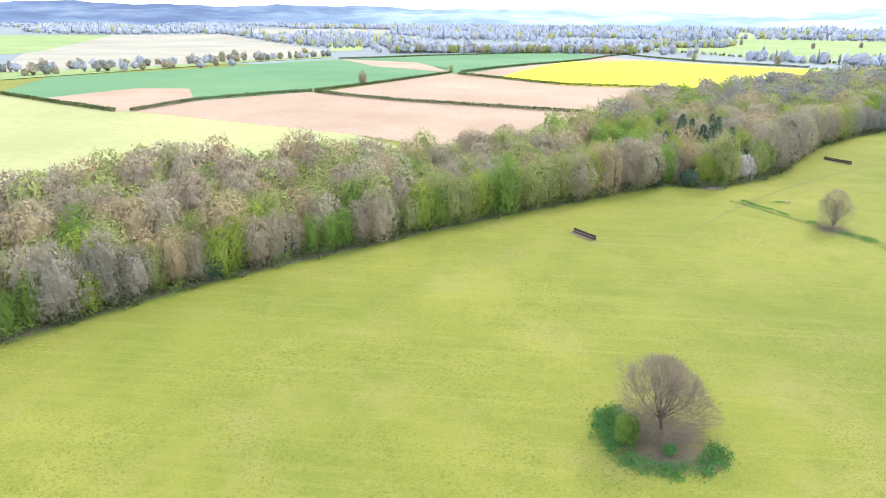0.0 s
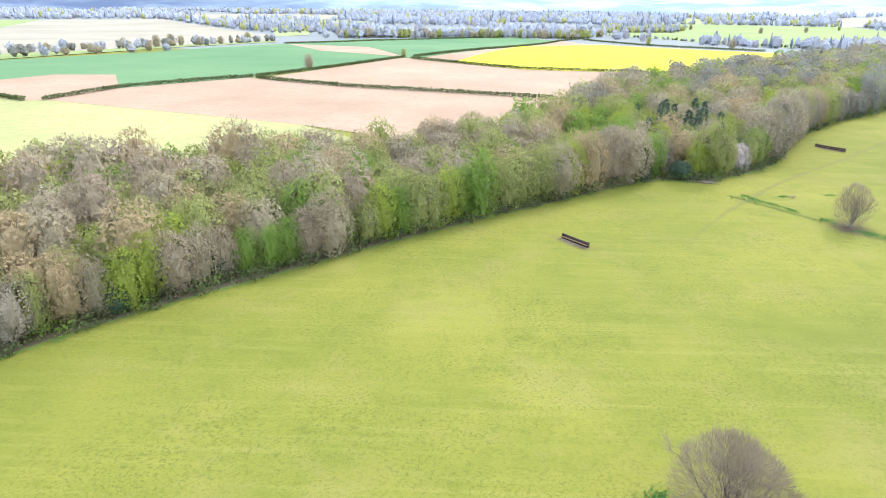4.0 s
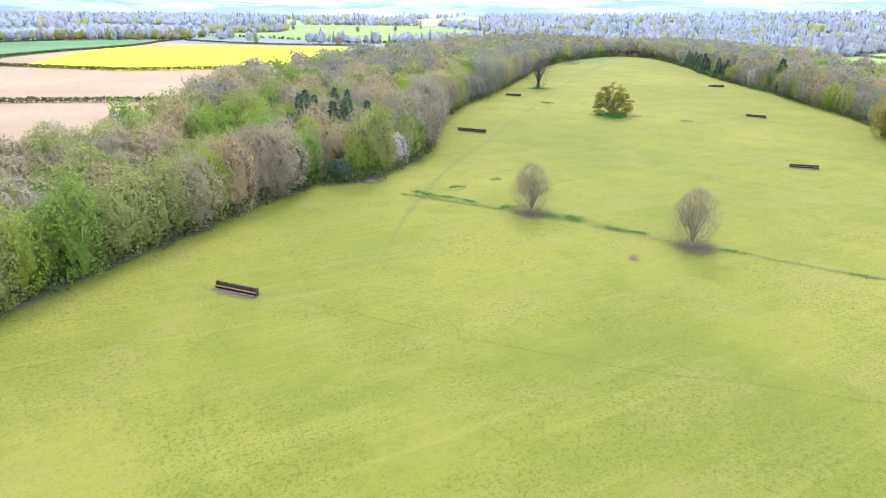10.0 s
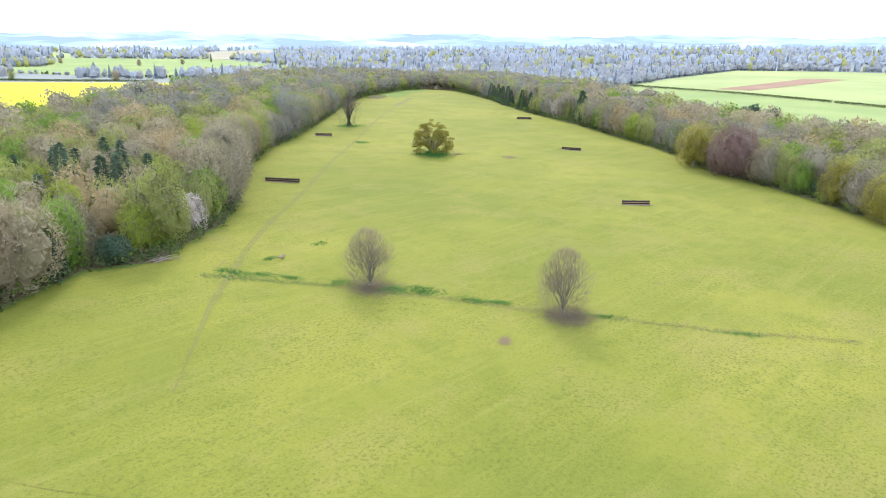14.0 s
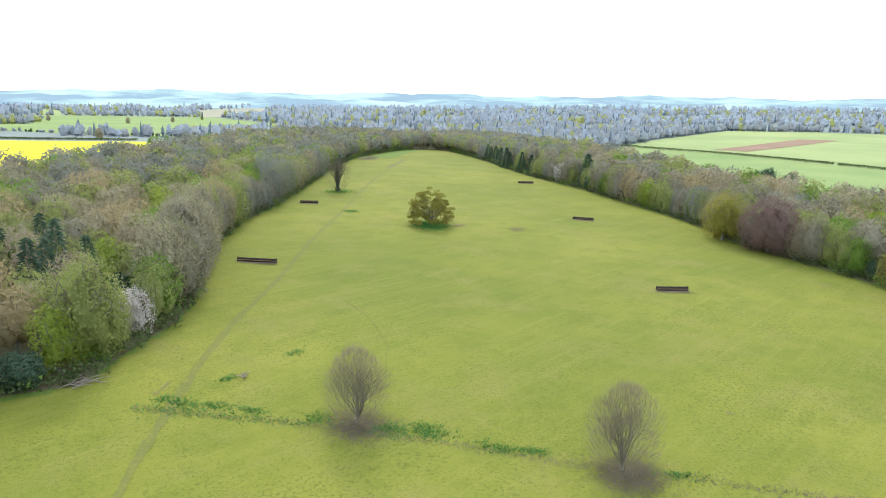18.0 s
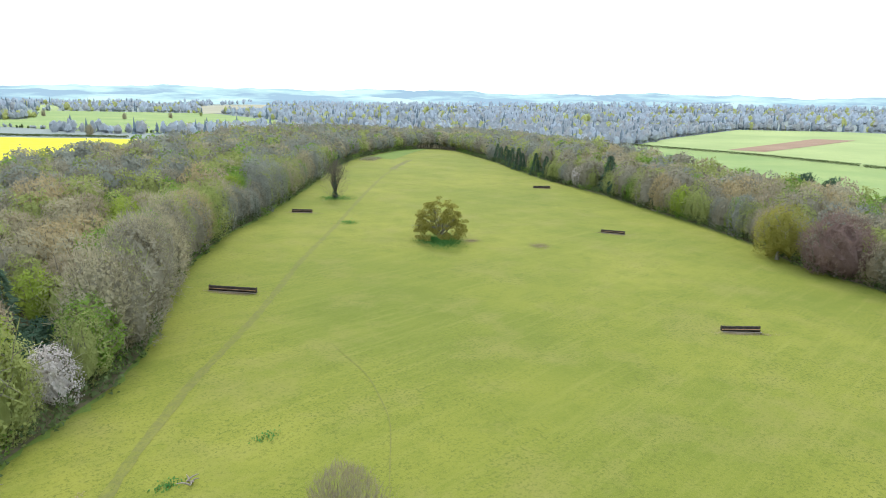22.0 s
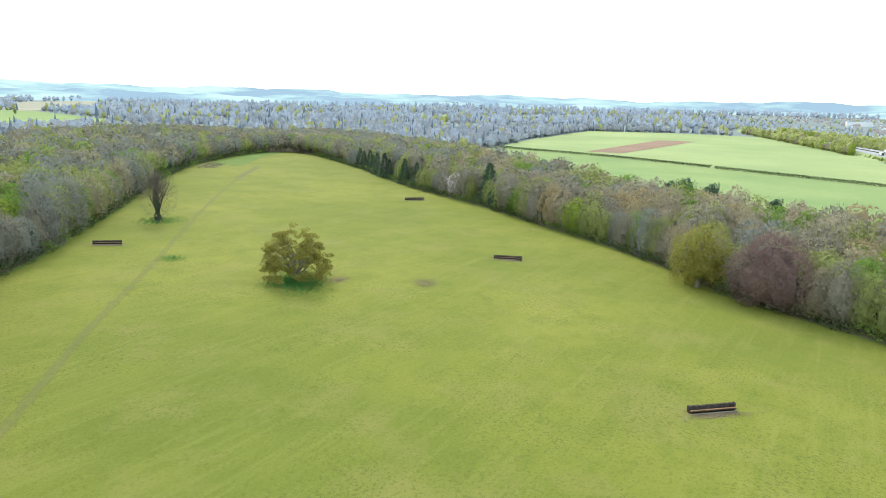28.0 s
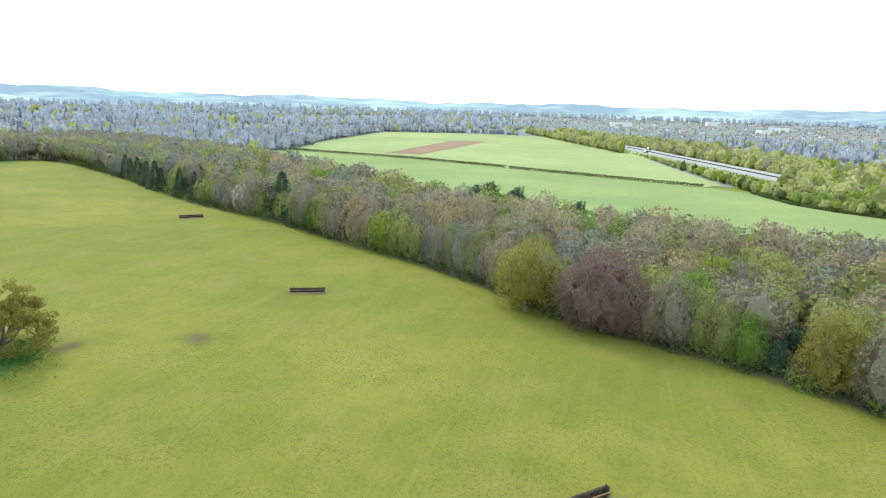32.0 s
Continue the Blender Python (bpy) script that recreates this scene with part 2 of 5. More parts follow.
M_FARGREEN = foliage_mat("distant_willow_leaf", (0.40, 0.41, 0.175), (0.60, 0.595, 0.26), 0.5, 0.03, 0.4)
M_WALL = two_scale("pale_render_and_brick", (0.44, 0.35, 0.30), (0.66, 0.63, 0.58), (0.55, 0.48, 0.43), 0.02, 0.5)
M_ROOF = two_scale("clay_roof_tile", (0.27, 0.21, 0.185), (0.37, 0.31, 0.275), (0.25, 0.21, 0.19), 0.03, 1.0)
M_WHITE = two_scale("white_cladding", (0.70, 0.70, 0.68), (0.8, 0.8, 0.78), (0.6, 0.6, 0.6), 0.05, 1.0)
M_GLASS = two_scale("dark_window_glass", (0.03, 0.035, 0.04), (0.05, 0.055, 0.06), (0.03, 0.03, 0.03), 0.5, 2.0, 0.15)
M_BROOM = two_scale("packed_birch_brush", (0.055, 0.045, 0.038), (0.10, 0.082, 0.068), (0.035, 0.028, 0.023), 1.5, 14.0)
M_RAIL = two_scale("orange_brown_rail", (0.34, 0.19, 0.09), (0.42, 0.25, 0.13), (0.28, 0.16, 0.08), 1.0, 8.0)
M_POST = two_scale("weathered_board", (0.06, 0.045, 0.035), (0.10, 0.08, 0.06), (0.05, 0.04, 0.03), 1.5, 9.0)
M_DEAD = two_scale("dead_wood", (0.24, 0.20, 0.155), (0.32, 0.27, 0.215), (0.18, 0.15, 0.115), 1.0, 5.0)


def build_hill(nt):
    """Hills on the skyline, a plain glowing backdrop of downland and woods, with the haze of miles of bright air
    painted into the colour.
    """
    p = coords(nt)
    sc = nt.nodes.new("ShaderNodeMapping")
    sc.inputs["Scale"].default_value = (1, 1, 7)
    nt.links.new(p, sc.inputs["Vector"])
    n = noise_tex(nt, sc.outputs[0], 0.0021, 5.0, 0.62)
    # emission: the hills glow in their haze colour, unlit by the sun
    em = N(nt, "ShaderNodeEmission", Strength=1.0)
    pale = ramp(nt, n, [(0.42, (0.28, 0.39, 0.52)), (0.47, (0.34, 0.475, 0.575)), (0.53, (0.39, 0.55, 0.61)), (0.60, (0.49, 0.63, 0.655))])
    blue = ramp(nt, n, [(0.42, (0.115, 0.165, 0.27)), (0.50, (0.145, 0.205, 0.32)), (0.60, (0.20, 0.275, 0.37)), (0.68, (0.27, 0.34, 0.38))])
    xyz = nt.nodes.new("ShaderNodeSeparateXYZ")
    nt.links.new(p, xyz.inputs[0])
    west = nt.nodes.new("ShaderNodeMapRange")  # the wooded western downs, glow painted darker for lying away from the sun
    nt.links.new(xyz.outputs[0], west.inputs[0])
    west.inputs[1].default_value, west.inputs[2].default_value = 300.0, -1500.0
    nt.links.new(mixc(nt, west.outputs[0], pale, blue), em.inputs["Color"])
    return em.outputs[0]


M_HILL = mat("glowing_haze_downland", build_hill)


# ---- mesh helpers ----
RNG = np.random.default_rng(7)


def link_mesh(name, V, F, materials, idx=None, smooth=False):
    me = bpy.data.meshes.new(name)
    V, F = np.asarray(V, np.float32), np.asarray(F, np.int32)
    k = F.shape[1]
    me.vertices.add(len(V))
    me.vertices.foreach_set("co", V.ravel())
    me.loops.add(F.size)
    me.loops.foreach_set("vertex_index", F.ravel())
    me.polygons.add(len(F))
    me.polygons.foreach_set("loop_start", np.arange(0, F.size, k, dtype=np.int32))
    me.polygons.foreach_set("loop_total", np.full(len(F), k, np.int32))
    for m in materials:
        me.materials.append(m)
    if idx is not None:
        me.polygons.foreach_set("material_index", np.asarray(idx, np.int32))
    if smooth:
        me.polygons.foreach_set("use_smooth", np.ones(len(F), bool))
    me.update(calc_edges=True)
    return me


def child(name, me, parent, label=""):
    ob = new(name, me)
    ob.parent = parent
    return tagged(ob, label) if label else ob


def part(name, bm, material, parent, label=""):
    me = bpy.data.meshes.new(name)
    bm.to_mesh(me)
    bm.free()
    me.materials.append(material)
    return child(name, me, parent, label)


def smooth_step(t):
    t = np.clip(t, 0, 1)
    return t * t * (3 - 2 * t)


def height(x, y):
    """The lie of the land: the park rises gently towards its far end and falls away to the river plain; beyond, the
    ground is bent upwards to fit the camera's horizon.
    """
    x, y = np.asarray(x, float), np.asarray(y, float)
    z = -5.5 + 9.5 * smooth_step(y / 430) * (1 - smooth_step((x - 400) / 300)) * (1 - smooth_step((y - 600) / 500))
    u, v = np.clip(0.98 * x - 0.17 * y - 600, 0, None), np.clip(y - 1000, 0, None)
    w = np.clip(u - 1100, 0, 1300)
    return z + 0.02 * u * u / (u + 400) + 0.006 * v * v / (v + 400) + 0.02 * w * w / (w + 800)


def inside(px, py, poly):
    px, py = np.asarray(px), np.asarray(py)
    c = np.zeros(px.shape, bool)
    n = len(poly)
    for i in range(n):
        (x1, y1), (x2, y2) = poly[i], poly[(i + 1) % n]
        if y1 == y2:
            continue
        c ^= ((y1 > py) != (y2 > py)) & (px < (x2 - x1) * (py - y1) / (y2 - y1) + x1)
    return c


def along(line, step):
    """Points every step metres along a line, with the direction there."""
    P = np.array(line, float)
    seg = np.linalg.norm(np.diff(P, axis=0), axis=1)
    s = np.r_[0, np.cumsum(seg)]
    q = np.arange(0, s[-1], step)
    x, y = np.interp(q, s, P[:, 0]), np.interp(q, s, P[:, 1])
    i = np.clip(np.searchsorted(s, q, "right") - 1, 0, len(seg) - 1)
    d = (np.diff(P, axis=0) / seg[:, None])[i]
    return x, y, d


def edge_distance(px, py, line):
    px, py = np.asarray(px, float), np.asarray(py, float)
    best = np.full(px.shape, 1e9)
    for (x1, y1), (x2, y2) in zip(line[:-1], line[1:]):
        dx, dy = x2 - x1, y2 - y1
        t = np.clip(((px - x1) * dx + (py - y1) * dy) / (dx * dx + dy * dy), 0, 1)
        best = np.minimum(best, np.hypot(px - x1 - t * dx, py - y1 - t * dy))
    return best


# ---- the plan ----
EDGE_WEST = [(-118, 36), (-84, 75), (-65, 99.5), (-49, 116), (-34, 129.5), (-22, 141), (-11, 150), (9, 167), (28, 181), (44, 194), (60, 204),
             (72, 200), (82, 208), (95, 217), (105, 229), (117, 250), (133, 273), (159, 300), (182, 318), (237, 370), (291, 424), (322, 452), (352, 477), (410, 511), (470, 540), (500, 545)]
EDGE_EAST = [(500, 545), (490, 512), (413, 405), (362, 331), (340, 280), (322, 249), (304, 216), (289, 194), (270, 175), (262, 158), (257, 147), (250, 133), (240, 119), (226, 91), (214, 66)]
BACK_WEST = [(-190, 95), (-140, 139), (-105, 180), (-52, 203), (-17, 218), (15, 250), (38, 284), (52, 318), (83, 363), (145, 425), (237, 530), (330, 600), (480, 720), (640, 840)]
BACK_EAST = [(350, 40), (362, 107), (364, 142), (372, 181), (391, 228), (421, 270), (469, 333), (520, 385), (585, 440), (680, 520), (760, 640), (800, 800)]
WOOD_WEST = EDGE_WEST + BACK_WEST[::-1]
WOOD_EAST = EDGE_EAST + BACK_EAST
WOOD_END = [(500, 545), (640, 840), (800, 800), (760, 640), (680, 520), (490, 512)]

# ---- ground ----
def grid_axis(lo, hi, fine_lo, fine_hi, fine, coarse):
    a = np.arange(fine_lo, fine_hi + 1e-6, fine)
    left = fine_lo - np.cumsum(coarse * 1.12 ** np.arange(40))
    right = fine_hi + np.cumsum(coarse * 1.12 ** np.arange(40))
    return np.r_[[lo], left[left > lo][::-1], a, right[right < hi], [hi]]


GX = grid_axis(-4900, 4900, -500, 900, 10, 14)
GY = grid_axis(-4900, 4900, -200, 700, 10, 14)


def build_ground():
    X, Y = np.meshgrid(GX, GY)
    Z = height(X, Y)
    V = np.stack([X, Y, Z], -1).reshape(-1, 3)
    nx, ny = len(GX), len(GY)
    i = (np.arange(ny - 1)[:, None] * nx + np.arange(nx - 1)).ravel()
    F = np.stack([i, i + 1, i + nx + 1, i + nx], 1)
    cx, cy = V[F].mean(1)[:, 0], V[F].mean(1)[:, 1]
    park = inside(cx, cy, [(-260, -110)] + EDGE_WEST + EDGE_EAST[1:] + [(120, -140)])
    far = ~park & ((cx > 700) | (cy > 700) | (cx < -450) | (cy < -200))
    me = link_mesh("ground", V, F, [M_PASTURE, M_HAZEGRASS], far.astype(int), True)
    tagged(new("ground", me), "gently rolling pasture ground reaching the horizon", "ground", kind="structure")


build_ground()


def drape(name, poly, material, lift, label, category="field", cell=12.0, kind="structure"):
    """A field laid over the land: the polygon cut into cells that follow the height."""
    bm = bmesh.new()
    bm.faces.new([bm.verts.new((x, y, 0)) for x, y in poly])
    xs, ys = [p[0] for p in poly], [p[1] for p in poly]
    for axis, lo, hi in ((0, min(xs), max(xs)), (1, min(ys), max(ys))):
        step = max(cell, (hi - lo) / 60)
        for c in np.arange(math.floor(lo / step) * step + step, hi, step):
            co, no = ((c, 0, 0), (1, 0, 0)) if axis == 0 else ((0, c, 0), (0, 1, 0))
            bmesh.ops.bisect_plane(bm, geom=bm.verts[:] + bm.edges[:] + bm.faces[:], plane_co=co, plane_no=no)
    for v in bm.verts:
        v.co.z = float(height(v.co.x, v.co.y)) + lift
    for fc in bm.faces:
        if fc.normal.z < 0:
            fc.normal_flip()
        fc.smooth = True
    me = bpy.data.meshes.new(name)
    bm.to_mesh(me)
    bm.free()
    me.materials.append(material)
    return tagged(new(name, me), label, category, kind=kind)


drape("field_meadow", [(-700, 250), (-327, 377), (-214, 320), (-205, 323), (-67, 274), (-25, 235), (-30, 212), (-90, 180), (-150, 120), (-320, 0), (-700, 60)], M_MEADOW, 0.12, "pale yellow-green meadow behind the wood")
drape("field_ploughed_near", [(-205, 323), (-190, 366), (-136, 424), (-130, 419), (-69, 385), (42, 351), (52, 318), (38, 284), (5, 235), (-67, 274)], M_PLOUGH, 0.16, "pale brown drilled field between hedges")
drape("field_ploughed_small", [(-288, 364), (-214, 320), (-205, 323), (-190, 366), (-225, 430), (-262, 425)], M_PLOUGH, 0.14, "pale brown corner of bare soil")
drape("field_ploughed_far", [(-130, 421), (-59, 603), (-46, 588), (40, 504), (121, 492), (110, 380), (42, 351), (-69, 385)], M_PLOUGH, 0.14, "pinkish brown drilled field below the rape")
drape("field_wheat", [(-335, 385), (-288, 364), (-262, 425), (-225, 430), (-190, 366), (-136, 426), (-59, 605), (-75, 700), (-241, 890), (-297, 629), (-380, 500)], M_WHEAT, 0.1, "deep green young wheat field")
drape("field_wheat_far", [(-59, 605), (-46, 600), (137, 1123), (60, 1220), (-200, 1080), (-241, 890), (-120, 800)], M_WHEAT, 0.1, "distant green wheat field")
drape("field_soil_strip", [(-120, 800), (-59, 612), (-150, 690), (-241, 890)], M_PLOUGH, 0.2, "thin strip of bare soil beside the wheat")
drape("field_rape", [(-14, 564), (40, 504), (121, 492), (300, 640), (330, 760), (180, 1010), (62, 905)], M_RAPE, 0.2, "bright yellow oilseed rape in flower")
drape("field_rape_headland", [(-46, 592), (-14, 564), (62, 905), (180, 1010), (137, 1123)], M_PLOUGH, 0.2, "bare brown headland along the rape")
drape("field_chalk", [(-446, 525), (-358, 632), (-288, 999), (-340, 1180), (-900, 2000), (-1155, 1842), (-745, 943)], M_CREAM, 0.3, "cream-coloured chalky tilled field")
drape("field_ley_west", [(-720, 850), (-745, 943), (-1155, 1842), (-1500, 1700), (-1100, 800)], M_CROP2, 0.3, "green ley on the distant rise")
drape("field_green_strip", [(-446, 525), (-358, 632), (-288, 999), (-265, 940), (-325, 630), (-395, 462)], M_CROP2, 0.5, "narrow green field along a tree line")
drape("field_chalk_far", [(-1000, 2260), (-700, 2800), (-430, 2700), (-470, 2000)], M_CREAM, 0.4, "far cream field")
drape("field_ley_north", [(235, 1365), (330, 1200), (430, 960), (640, 1100), (900, 1380), (1018, 1950), (598, 2100)], M_CROP2, 0.3, "green field beyond the rape")
drape("field_spring_crop", [(862, 546), (1100, 600), (1514, 654), (1603, 499), (1603, 323), (1405, 198), (1281, 176), (1002, 124), (711, 78), (684, 96), (770, 266), (823, 378)], M_CROP, 0.3, "broad pale green spring crop on the plain")
drape("field_soil_band", [(888, 433), (1266, 442), (1280, 385), (890, 391)], M_SOIL, 0.6, "reddish brown band of bare soil in the crop")
drape("field_ley_east", [(862, 546), (823, 378), (770, 266), (684, 96), (653, 64), (544, 16), (400, -60), (300, -60), (365, 60), (350, 140), (380, 230), (469, 333), (600, 440), (720, 530)], M_CROP2, 0.2, "bright green ley beside the wood")
FAR_PATCHES = [("cream", [(-1162, 2619), (-667, 2825), (-562, 2080), (-669, 1743)]), ("green", [(-420, 1459), (-358, 1570), (-284, 1200), (-326, 1149)]), ("green", [(-464, 2114), (-281, 1958), (-248, 1637), (-359, 1605)]),
               ("green", [(1447, 996), (1614, 1002), (1369, 844), (1238, 846)]), ("cream", [(1457, 2911), (2157, 3452), (1301, 2126), (968, 1902)]), ("green", [(832, 2842), (837, 2624), (653, 2072), (631, 2158)]),
               ("cream", [(1238, 2820), (1450, 3012), (1800, 3900), (1500, 3700)]), ("green", [(2000, 1500), (2300, 1620), (2250, 1350), (1980, 1300)])]
for tint, patch in FAR_PATCHES:
    drape("field_distant", patch, M_CREAM if tint == "cream" else M_CROP, 0.5, "far cream field among woods" if tint == "cream" else "far pale green field among woods", cell=30.0)
drape("woodland_floor_west", WOOD_WEST, M_LITTER, 0.08, "brown leaf litter under the trees", "ground", 14)
drape("woodland_floor_east", WOOD_EAST + [(640, 840)], M_LITTER, 0.1, "brown leaf litter under the trees", "ground", 14)


# ---- trees ----
def rand_dirs(rng, n):
    d = rng.normal(size=(n, 3))
    return d / np.linalg.norm(d, axis=1)[:, None]


def slivers(rng, P, D, length, width):
    """Thin pointed twigs from P along D."""
    n = len(P)
    side = np.cross(D, rand_dirs(rng, n))
    side /= np.linalg.norm(side, axis=1)[:, None] + 1e-9
    L = length * rng.uniform(0.6, 1.4, (n, 1))
    W = width * rng.uniform(0.6, 1.4, (n, 1))
    V = np.stack([P - side * W / 2, P + side * W / 2, P + D * L], 1)
    return V.reshape(-1, 3)


def leaves(rng, P, size):
    """Leaf clumps: triangles turned all ways."""
    n = len(P)
    a = rand_dirs(rng, n)
    b = np.cross(a, rand_dirs(rng, n))
    b /= np.linalg.norm(b, axis=1)[:, None] + 1e-9
    s = size * rng.uniform(0.5, 1.4, (n, 1))
    return np.stack([P - a * s * 0.5, P + a * s * 0.5 + b * s * 0.15, P + b * s * 0.9], 1).reshape(-1, 3)


def tube(p0, p1, r0, r1, sides=4):
    d = np.subtract(p1, p0)
    d = d / (np.linalg.norm(d) + 1e-9)
    u = np.cross(d, (0.31, 0.2, 0.93) if abs(d[2]) < 0.9 else (1, 0, 0))
    u /= np.linalg.norm(u)
    v = np.cross(d, u)
    a = np.arange(sides) * 2 * np.pi / sides
    ring = np.cos(a)[:, None] * u + np.sin(a)[:, None] * v
    V = np.r_[np.asarray(p0) + ring * r0, np.asarray(p1) + ring * r1]
    i = np.arange(sides)
    j = (i + 1) % sides
    F = np.r_[np.stack([i, j, j + sides], 1), np.stack([i, j + sides, i + sides], 1)]
    return V, F


def skeleton_tree(rng, h, w, fork, limbs, depth=3, upright=0.6, r0=None):
    """Trunk and branching limbs. Gives the tube mesh and the places and directions along the outer branches."""
    Vs, Fs, tips, count = [], [], [], 0

    def add(p0, p1, ra, rb, sides):
        nonlocal count
        V, F = tube(p0, p1, ra, rb, sides)
        Vs.append(V)
        Fs.append(F + count)
        count += len(V)

    r0 = r0 or h * 0.028
    base = np.zeros(3)
    top = np.array([rng.normal(0, 0.02) * h, rng.normal(0, 0.02) * h, fork])
    add(base + (0, 0, -0.3), base + (0, 0, 0.5), r0 * 1.6, r0 * 1.05, 7)
    add(base + (0, 0, 0.5), top, r0 * 1.05, r0 * 0.85, 7)

    def grow(p, d, length, r, level):
        mid = p + d * length * 0.5 + rng.normal(0, 0.05, 3) * length
        d2 = d + rng.normal(0, 0.15, 3) + np.array([0, 0, 0.12])
        d2 /= np.linalg.norm(d2)
        end = mid + d2 * length * 0.5
        sides = 5 if level == 0 else (4 if level == 1 else 3)
        add(p, mid, r, r * 0.75, sides)
        add(mid, end, r * 0.75, r * 0.5, sides)
        if level >= depth - 1:
            for q in (0.3, 0.65, 1.0):
                tips.append((p + (end - p) * q, d2))
            return
        for k in range(int(rng.integers(2, 4)) + (level == 0)):
            q = rng.uniform(0.45, 1.0) if k else 1.0
            start = p + (mid - p) * 2 * q if q < 0.5 else mid + (end - mid) * (q - 0.5) * 2
            nd = d2 + rng.normal(0, 0.55, 3) + np.array([0, 0, 0.15 * upright])
            nd /= np.linalg.norm(nd)
            grow(start, nd, length * rng.uniform(0.5, 0.75), r * 0.5, level + 1)

    for k in range(limbs):
        a = k * 2.399 + rng.uniform(-0.3, 0.3)
        lean = rng.uniform(0.25, 1.0) * (1.3 - upright)
        start = base + (top - base) * rng.uniform(0.7, 1.0)
        d = np.array([np.cos(a) * lean, np.sin(a) * lean, rng.uniform(0.5, 0.9)])
        d /= np.linalg.norm(d)
        grow(start, d, (h - fork) * 0.52 * rng.uniform(0.8, 1.1), r0 * 0.55, 0)
    grow(top, np.array([rng.normal(0, 0.1), rng.normal(0, 0.1), 1.0]), (h - fork) * 0.5, r0 * 0.7, 0)
    tips_p, tips_d = np.array([t[0] for t in tips]), np.array([t[1] for t in tips])
    V = np.concatenate(Vs)
    # fit the crown's spread to the wanted width
    spread = np.percentile(np.hypot(tips_p[:, 0], tips_p[:, 1]), 90) * 2 + 1e-6
    k = w * 0.85 / spread
    V[:, :2] *= np.where(V[:, 2:3] > fork * 0.7, k, 1)
    tips_p[:, :2] *= k
    kz = (h * 0.95) / max(tips_p[:, 2].max(), 1)
    V[:, 2] *= kz
    tips_p[:, 2] *= kz
    return V, np.concatenate(Fs), tips_p, tips_d


def crown_points(rng, n, h, w, low, lumps=9, fill=0.5):
    """Points through a crown made of several overlapping domes, denser towards the outside."""
    C = np.stack([rng.normal(0, w * 0.19, lumps), rng.normal(0, w * 0.19, lumps), rng.uniform(low + (h - low) * 0.22, h - w * 0.22, lumps)], 1)
    C[0] = (0, 0, low + (h - low) * 0.62)
    C[1] = (0, 0, low + (h - low) * 0.3)
    R = rng.uniform(0.2, 0.32, lumps) * w
    R[:2] = w * 0.4
    p = R ** 2 / (R ** 2).sum()
    k = rng.choice(lumps, n, p=p)
    d = rand_dirs(rng, n)
    r = R[k] * rng.uniform(fill, 1.0, n) ** 0.6
    P = C[k] + d * r[:, None] * np.array([1, 1, 1.2])
    P[:, 2] = np.clip(P[:, 2], low + rng.uniform(0.1, 1.2, n), h)
    return P, d


def twigs(rng, P, length, width, lean, spread=0.9):
    """Short twigs centred on P, mostly along lean but turned about."""
    D = lean + rng.normal(0, spread, P.shape)
    D /= np.linalg.norm(D, axis=1)[:, None]
    return slivers(rng, P - D * length * 0.4, D, length, width)


def tiles(rng, P, normal, size, wild=0.45):
    """Clumps of the outer canopy: triangles lying roughly across the given direction."""
    n = len(P)
    up = normal + rng.normal(0, wild, (n, 3))
    up /= np.linalg.norm(up, axis=1)[:, None]
    a = np.cross(up, rand_dirs(rng, n))
    a /= np.linalg.norm(a, axis=1)[:, None] + 1e-9
    c = np.cross(up, a)
    s = size * rng.uniform(0.6, 1.35, (n, 1))
    return np.stack([P - a * s * 0.5 - c * s * 0.3, P + a * s * 0.5 - c * s * 0.3, P + c * s * 0.6], 1).reshape(-1, 3)


def dome_points(rng, n, h, w, low):
    """Points on and just over a dome, with lumps like those of a tree's several heads."""
    d = rand_dirs(rng, n)
    d[:, 2] = np.abs(d[:, 2]) * 1.05 - 0.05
    heads = rand_dirs(rng, 9)
    heads[:, 2] = np.abs(heads[:, 2])
    near = (d @ heads.T).max(1)
    r = 0.84 + 0.2 * np.clip((near - 0.72) / 0.28, 0, 1) + rng.uniform(-0.12, 0.05, n)
    return d * r[:, None] * (w / 2, w / 2, h - low) + (0, 0, low), d


def crown_heads(rng, lumps):
    """Centres and sizes of a crown's heads, in a ball of radius one."""
    k = np.arange(lumps)
    up = 1 - 1.75 * (k + 0.5) / lumps
    a = k * 2.39996 + rng.uniform(0, 6.28)
    flat = np.sqrt(np.clip(1 - up * up, 0, 1))
    C = np.stack([np.cos(a) * flat, np.sin(a) * flat, up], 1) * rng.uniform(0.5, 0.68, (lumps, 1))
    return np.r_[C, [[0, 0, 0.1]]], np.r_[rng.uniform(0.26, 0.4, lumps), 0.62]


def lumpy_crown(rng, heads, n, h, w, low, rough=0.1):
    """Places and outward directions over the skin of a crown built of overlapping heads; gives the heads' centres too."""
    C, R = heads
    p = R ** 2 / (R ** 2).sum()
    m = int(n * 2.6)
    i = rng.choice(len(C), m, p=p)
    d = rand_dirs(rng, m)
    P = C[i] + d * (R[i] * (1 + rng.normal(0, rough, m)))[:, None]
    gap = np.linalg.norm(P[:, None] - C[None], axis=2) / R
    gap[np.arange(m), i] = 9
    keep = np.flatnonzero((gap.min(1) > 0.88) & (P[:, 2] > -0.95))[:n]
    P, d = P[keep], d[keep]
    out = d * 0.6 + P / (np.linalg.norm(P, axis=1)[:, None] + 1e-6) * 0.6
    out /= np.linalg.norm(out, axis=1)[:, None]
    stretch = np.array([w / 2, w / 2, (h - low) / 2])
    return P * stretch + (0, 0, (h + low) / 2), out, C[:-1] * stretch + (0, 0, (h + low) / 2)


